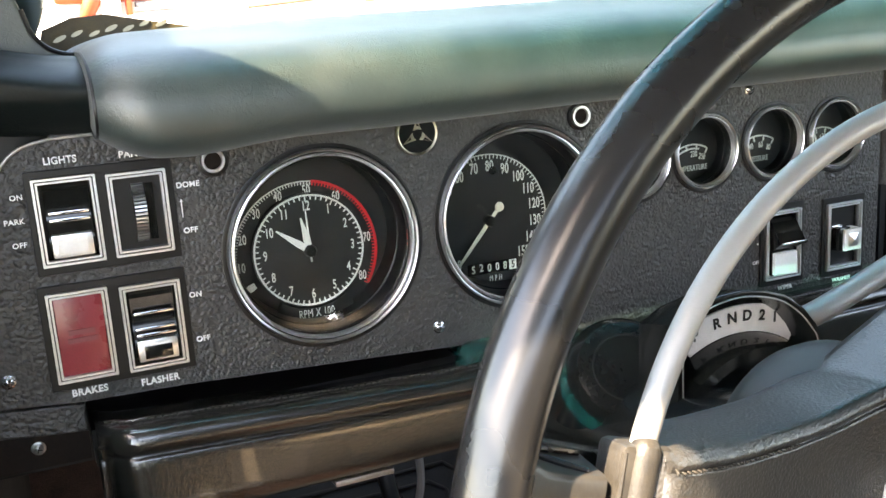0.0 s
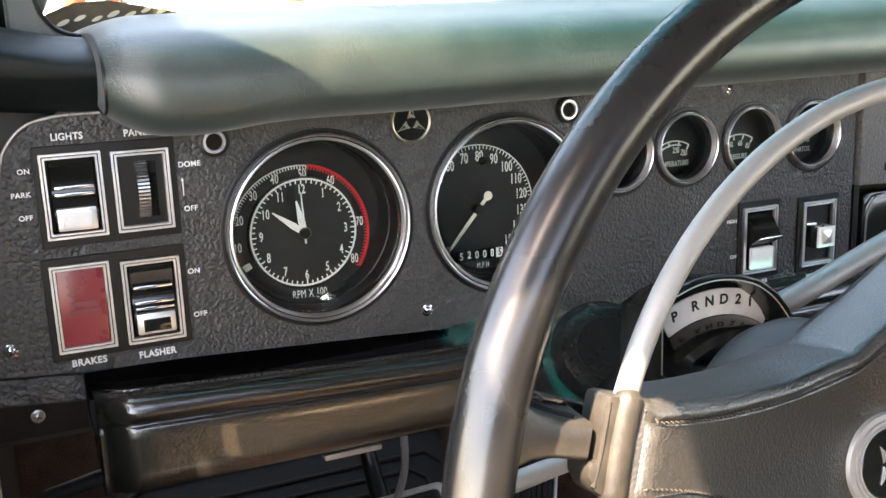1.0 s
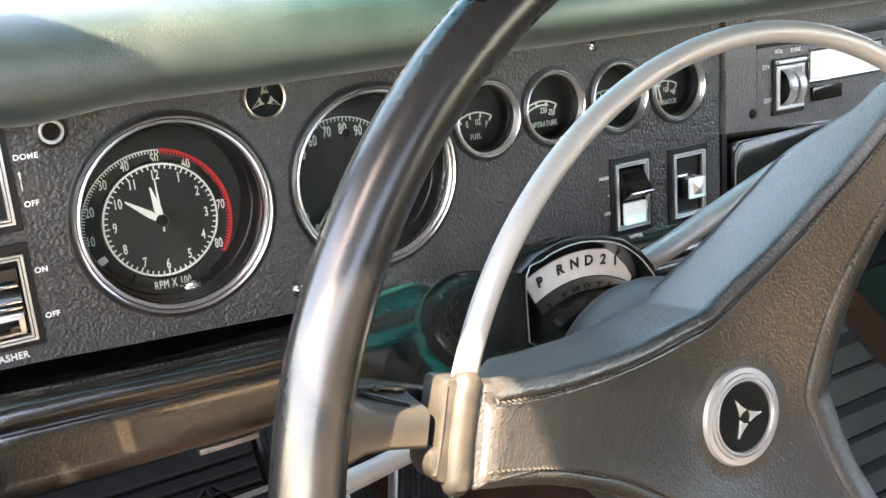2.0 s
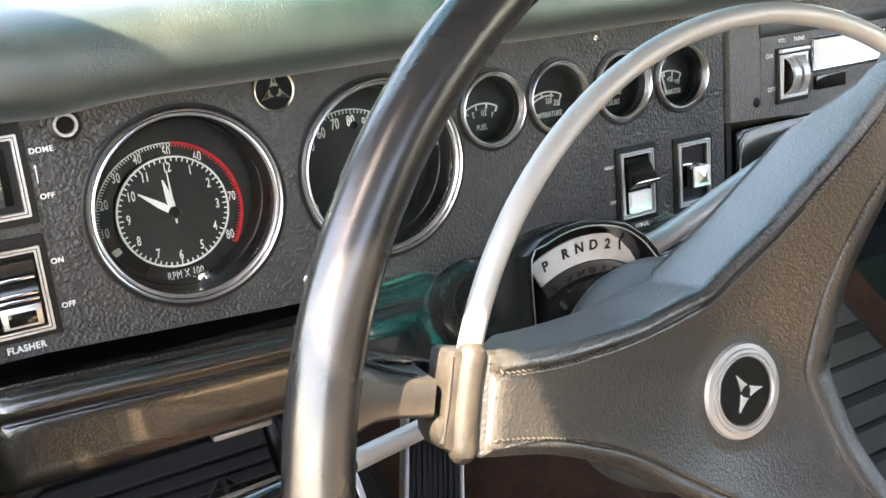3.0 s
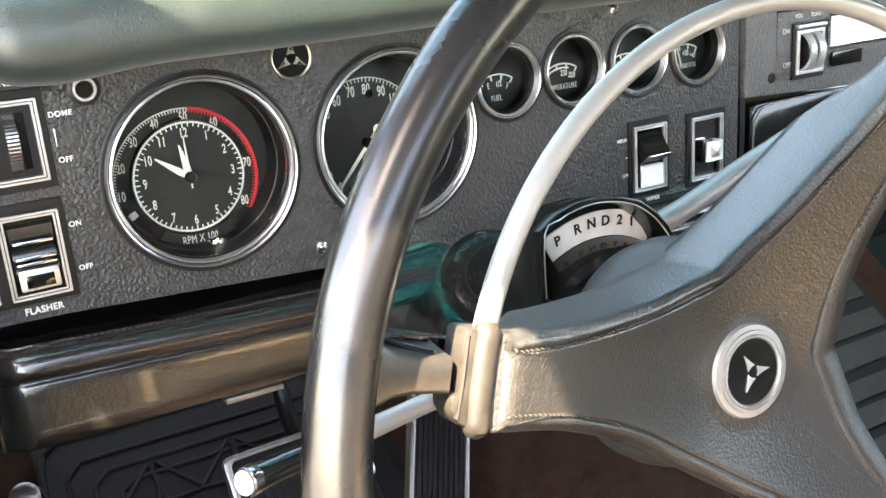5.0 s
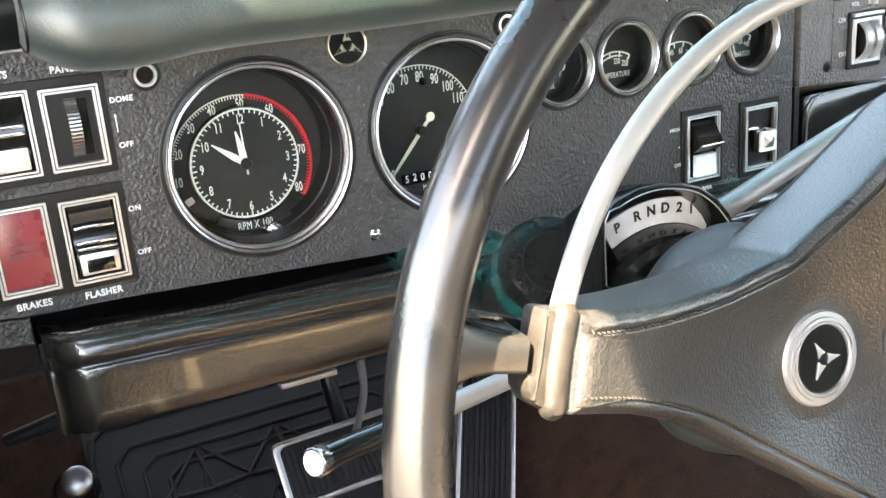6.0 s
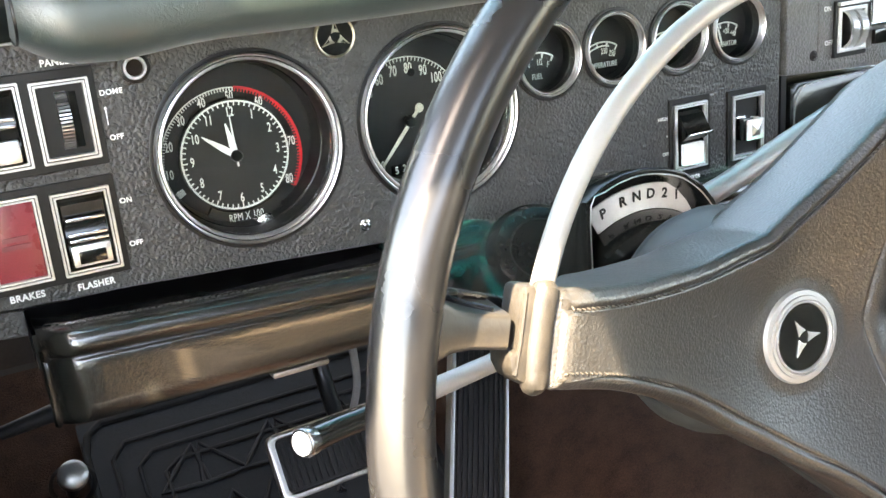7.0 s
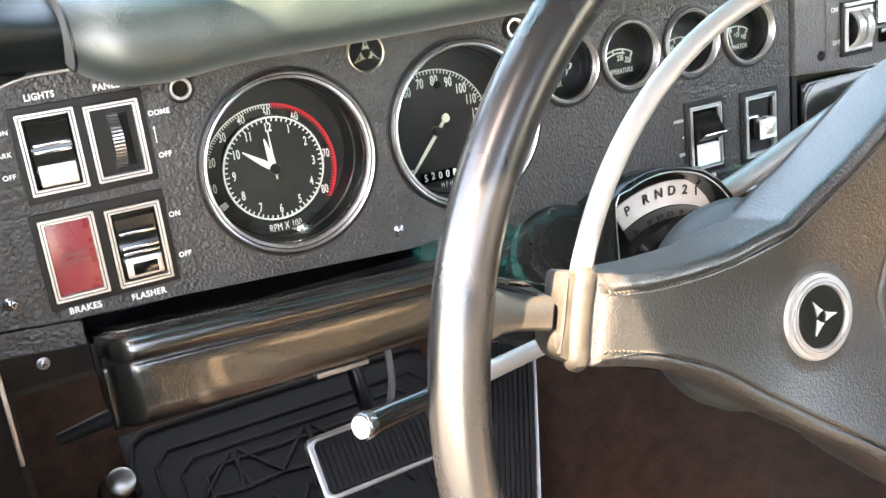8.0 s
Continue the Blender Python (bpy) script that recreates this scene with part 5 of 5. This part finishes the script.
part("border", floor_rib(dense_line([(0.048, -0.29), (0.048, 0.370), (0.054, 0.388), (0.070, 0.397), (0.405, 0.397), (0.422, 0.388), (0.428, 0.370), (0.428, -0.29)]), 0.0042), RUBBER, mat_d)
for k in range(3):
    q = 0.024 * (k + 1)
    part("rib", floor_rib(dense_line([(0.048 + q, -0.28 + q), (0.048 + q, 0.372 - 0.5 * q), (0.064 + q, 0.388 - 0.6 * q), (0.412 - q, 0.388 - 0.6 * q), (0.428 - q, 0.372 - 0.5 * q), (0.428 - q, -0.28 + q)]), 0.0026), RUBBER, mat_d)
for k in range(5):
    mx, sgn = 0.134 + 0.044 * k, 1 if k % 2 else -1
    part("rib", floor_rib(dense_line([(mx - 0.026 * sgn, 0.316), (mx + 0.024 * sgn, 0.318), (mx - 0.018 * sgn, 0.354), (mx - 0.026 * sgn, 0.316)], 4), 0.0026), RUBBER, mat_d)
    part("rib", floor_rib(dense_line([(mx - 0.026, 0.270), (mx, 0.302), (mx + 0.026, 0.270)], 4), 0.0026), RUBBER, mat_d)
mat_p = thing("passenger_floor_mat", "black ribbed rubber mat in the passenger's footwell", "floor mat", "floor mats")
part("sheet", sheet(0.80, 1.22, -0.30, 0.42, 24, 40, 0.012, 0.010), RUBBER, mat_p)
for k in range(16):
    y = -0.272 + 0.043 * k
    part("land", sheet(0.812, 1.208, y, y + (0.034 if k % 2 else 0.026), 12, 3, 0.0155, 0.004), RUBBER_WORN, mat_p)

brake = thing("brake_pedal", "black ribbed brake pedal with a bright metal surround", "pedal", "pedals")
bp = Matrix.Translation((0.254, 0.150, -0.236)) @ pose(0, 0, 0, -30, -2, 0)
part("pad", box(-0.062, 0.062, -0.006, 0.006, -0.026, 0.026, 0.004, bp), RUBBER, brake)
part("surround", plate([rect(-0.067, 0.067, -0.031, 0.031, 0.008), rect(-0.0605, 0.0605, -0.0255, 0.0255, 0.006)], -0.008, 0.006, 0.0016, bp), BRASS_STUD, brake, "bright metal surround")
for k in range(20):
    x = -0.056 + 0.0059 * k
    part("ridge", box(x - 0.0016, x + 0.0016, -0.0085, -0.005, -0.022, 0.022, 0.0008, bp), RUBBER, brake)
part("arm", tube(spline([(0.262, 0.165, -0.235), (0.262, 0.21, -0.17), (0.250, 0.20, -0.06), (0.250, 0.16, 0.04)], 6), 0.008, 10), BLACK, brake)

gas = thing("accelerator_pedal", "tall black ribbed accelerator pedal with bright side strips", "pedal", "pedals")
up = (Vector((0.420, 0.175, -0.183)) - Vector((0.345, 0.070, -0.330))).normalized()
side = (Vector((1, 0, 0)) - up * up.x).normalized()
face = up.cross(side)
gp = Matrix.Translation((0.388, 0.130, -0.246)) @ Matrix(((side.x, face.x, up.x), (side.y, face.y, up.y), (side.z, face.z, up.z))).to_4x4()
part("pad", box(-0.027, 0.027, -0.006, 0.008, -0.115, 0.105, 0.003, gp), RUBBER, gas)
for x in (-0.028, 0.028):
    part("strip", box(x - 0.0022, x + 0.0022, -0.0085, 0.008, -0.117, 0.107, 0.001, gp), BRASS_STUD, gas, "bright metal strip")
for k in range(9):
    x = -0.0216 + 0.0054 * k
    part("ridge", box(x - 0.0014, x + 0.0014, -0.0085, -0.005, -0.112, 0.102, 0.0006, gp), RUBBER, gas)
part("hinge", box(-0.02, 0.02, 0.0, 0.06, -0.120, -0.100, 0.004, gp), BLACK, gas)

stud = thing("dimmer_foot_switch", "round metal foot button on the toe board", "foot switch")
part("button", lathe([(0, 0.016), (0.010, 0.0155), (0.0135, 0.0130), (0.0140, 0.0)], 32, Matrix.Translation((0.0265, 0.255, -0.2380)) @ pose(0, 0, 0, -35, 0, 0)), BRASS_STUD, stud)
part("stem", lathe([(0.006, 0.004), (0.006, -0.120)], 20, Matrix.Translation((0.0265, 0.255, -0.2380)) @ pose(0, 0, 0, -35, 0, 0)), BLACK, stud)
part("flange", lathe([(0.018, -0.045), (0.022, -0.055), (0.022, -0.065)], 28, Matrix.Translation((0.0265, 0.255, -0.2380)) @ pose(0, 0, 0, -35, 0, 0)), BLACK, stud)
rod = thing("hood_release_rod", "thin grey cable hanging under the dashboard", "cable")
part("cable", tube(spline([(0.250, 0.05, -0.03), (0.248, 0.07, -0.09), (0.262, 0.11, -0.16), (0.266, 0.17, -0.24)], 6), 0.0035, 8), SATIN, rod)
park = thing("parking_brake_lever", "small dark lever under the dash beside the kick panel", "lever")
part("handle", tube([(-0.02, 0.08, -0.100), (0.02, 0.07, -0.090), (0.045, 0.06, -0.086)], [0.005, 0.007, 0.006], 10), RUBBER, park)


# ---- cabin shell ----
def shell(name, label, category):
    t = new(name)
    t.matrix_world = Matrix.Translation((0, 0, 0.95))
    t.empty_display_size = 0.05
    return tagged(t, label, category, kind="structure")


def slab(points, x0, x1):
    """A slab whose outline is given in y and z."""
    return extrude_profile(points, [x0, x1])


left = shell("body_side_left", "dark body side with the windscreen pillar, door opening partly closed to block light", "car body")
part("pillar", slab([(0.62, -0.02), (0.30, 0.21), (-0.02, 0.42), (-0.12, 0.50), (-0.12, 0.42), (-0.02, 0.34), (0.30, 0.08), (0.50, -0.10)], -0.135, -0.12), TRIM, left)
# Added out of view, raised to keep side light off the dash.
part("door_light_block", slab([(-0.30, 0.20), (-0.14, 0.20), (-0.125, 0.42), (-0.02, 0.345), (0.30, 0.13), (0.62, 0.0), (0.62, -0.55), (-0.30, -0.55)], -0.136, -0.1215), TRIM, left)
part("sill", slab([(-0.13, -0.34), (-0.13, -0.55), (-1.5, -0.55), (-1.5, -0.34)], -0.135, -0.12), TRIM, left)
# Unseen panel added to close the opening against outside light.
part("door", slab([(-0.302, 0.03), (-1.09, 0.03), (-1.09, -0.335), (-0.302, -0.335)], -0.150, -0.121), TRIM, left)
part("quarter", slab([(-1.10, 0.58), (-1.10, -0.55), (-1.6, -0.55), (-1.6, 0.58)], -0.135, -0.12), TRIM, left)
pillar_trim = shell("pillar_trim", "dark padded trim on the windscreen pillar", "trim")
part("trim", tube(spline([(-0.020, 0.30, 0.165), (-0.016, 0.20, 0.220), (0.0, 0.10, 0.267), (-0.022, 0.02, 0.305), (-0.058, -0.06, 0.350), (-0.085, -0.20, 0.45)], 5), [0.029] * 16 + [0.029 - 0.0017 * k for k in range(1, 11)], 16), TRIM, pillar_trim)
pillar_trim.matrix_world = CAR
right = shell("body_side_right", "dark passenger door with its window opening", "car body")
part("door", slab([(0.62, -0.02), (0.30, 0.22), (-1.5, 0.20), (-1.5, -0.55), (0.62, -0.55)], 1.30, 1.38), TRIM, right)
part("rail", slab([(0.30, 0.22), (-0.20, 0.60), (-1.5, 0.62), (-1.5, 0.52), (-0.28, 0.50), (0.20, 0.21)], 1.30, 1.38), TRIM, right)
roof = shell("roof", "unseen pale cloth headliner, edge cut to shape the sun patches", "roof")
# Unseen; its outline is notched to cast the wanted edges of sun and shadow.
outline = [(-0.140, 0.14), (-0.142, -0.118), (-0.111, -0.146), (-0.084, -0.165), (-0.060, -0.171), (0.0, -0.168), (1.38, -0.166), (1.38, -1.62), (0.40, -1.62), (0.40, -1.02), (-0.30, -1.02), (-0.30, -0.60), (-0.10, -0.58), (-0.101, -0.497), (-0.088, -0.474), (-0.090, -0.460), (-0.125, -0.460), (-0.148, -0.466), (-0.157, -0.484), (-0.172, -0.487), (-0.30, -0.51), (-0.30, 0.14)]
me = plate([outline], 0.0, 0.014)
me.transform(Matrix.Translation((0, 0, 0.6)) @ pose(0, 0, 0, -90, 0, 0))
part("shadow_lining", me, LINER, roof, smooth=False)
seat = shell("driver_seat", "tan vinyl driver's seat cushion lit by the sun", "seat")
for k in range(7):
    part("roll", box(0.23 + 0.065 * k, 0.295 + 0.065 * k, -1.10, -0.52, -0.32, -0.12, 0.024), TAN, seat)
back = shell("rear_bulkhead", "dark rear seat back and parcel shelf", "seat")
part("seat_back", box(-0.12, 1.30, -1.62, -1.40, -0.55, 0.30, 0.04), KNEE, back)
part("upper", box(-0.12, 1.30, -1.62, -1.58, 0.30, 0.60), LINER, back)
screen = shell("windscreen", "sloping clear windscreen", "windscreen")
part("glass", extrude_profile([(0.62, 0.185), (-0.21, 0.590), (-0.21, 0.596), (0.62, 0.191)], [-0.15, 1.28]), SCREEN, screen)
cowl = shell("cowl", "pale sunlit bonnet and cowl in front of the windscreen", "bonnet")
part("bonnet", extrude_profile([(0.55, 0.08), (0.66, 0.125), (0.90, 0.115), (1.8, -0.02), (2.1, -0.10), (2.1, -0.5), (0.62, -0.5)], [-0.28, -0.24, 0.60, 1.44, 1.48]), PALE, cowl)
# Added out of view, only to tint the sun that reaches the pad.
part("added_tint_band", extrude_profile([(0.06, 0.470), (-0.208, 0.601), (-0.208, 0.604), (0.06, 0.473)], [-0.149, 1.27]), BAND, screen, "unseen green band added to tint the sun on the dash pad")
sticker = thing("windscreen_sticker", "dark sticker with gold marks at the windscreen base", "sticker")
part("sheet", plate([[(0.018, 0.208), (0.024, 0.2335), (0.045, 0.2415), (0.070, 0.2430), (0.100, 0.2370), (0.140, 0.2290), (0.140, 0.208)]], 0.200, 0.2015), STICKER, sticker, smooth=False)
for k in range(7):
    part("gold_bar", plate([circle(0, 0, 0.0052 - 0.0004 * (k % 3), 20)], -0.0004, 0.0006, 0, Matrix.Translation((0.036 + 0.0125 * k, 0.199, 0.2268 + 0.0012 * k + 0.002 * (k % 2))) @ pose(0, 0, 0, 0, -24, 0) @ Matrix.Diagonal((1.0, 1, 0.33, 1))), GOLD, sticker, smooth=False)
wiper_arm = shell("windscreen_wiper", "black wiper arm resting on the cowl", "wiper")
part("arm", tube([(0.515, 0.66, 0.166), (0.60, 0.66, 0.169), (0.90, 0.67, 0.168)], [0.0022, 0.0026, 0.0032], 8), BLACK, wiper_arm)
part("blade", box(0.515, 0.95, 0.650, 0.656, 0.1530, 0.1560, 0.0006), BLACK, wiper_arm)
part("tip", box(0.509, 0.521, 0.648, 0.668, 0.150, 0.174, 0.002), BLACK, wiper_arm)

# ---- outside ----
ground = new("ground")
tagged(ground, "pale sunlit concrete yard", "ground", kind="structure")
part("yard", box(-60, 60, -60, 60, -0.2, 0.0), GROUND, ground)


def outside(name, label, category):
    return tagged(new(name), label, category)


shed = outside("orange_loader", "orange painted loader with pale posts standing in the yard", "machine")
part("body", box(0.28, 1.05, 6.05, 7.2, 0.43, 0.95, 0.05), ORANGE, shed)
part("fender", tube([(0.46, 6.0, 0.36), (0.50, 5.98, 0.46), (0.54, 5.98, 0.50)], [0.045, 0.055, 0.04], 10), ORANGE, shed)
part("post", box(0.555, 0.665, 5.90, 6.02, 0.0, 1.4, 0.02), PALE, shed)
part("strut", box(0.70, 0.735, 5.92, 6.00, 0.0, 0.9, 0.01), ORANGE, shed)
part("grille", box(0.76, 1.02, 5.96, 6.04, 0.385, 0.445, 0.01), STEEL_GREY, shed)
part("step", box(0.75, 1.03, 5.90, 5.96, 0.402, 0.412), PALE, shed)
part("foot", box(0.20, 1.10, 6.3, 6.9, 0.0, 0.44, 0.04), PALE, shed)
beam = outside("yard_beams", "weathered beams and a rust-orange rail on the ground", "beam")
part("beam", box(1.12, 1.47, 5.9, 6.05, 0.0, 0.375, 0.02), GROUND, beam)
part("rail", tube([(1.48, 6.0, 0.372), (2.31, 6.05, 0.416)], 0.012, 8), RUST, beam)
part("block", box(1.13, 1.27, 5.86, 5.92, 0.33, 0.352, 0.01), STEEL_GREY, beam)
for k in range(5):
    part("marking", box(2.40 + 0.11 * k, 2.44 + 0.11 * k, 5.7, 6.3, 0.0, 0.365 + 0.012 * k), YELLOW, beam)
wall = tagged(new("yard_wall"), "white sunlit wall across the yard", "wall", kind="structure")
part("face", box(1.9, 7.2, 9.0, 9.3, 0.0, 2.3, 0.03), PALE, wall)
part("coping", box(1.85, 7.25, 8.95, 9.35, 2.3, 2.38, 0.02), PALE, wall)
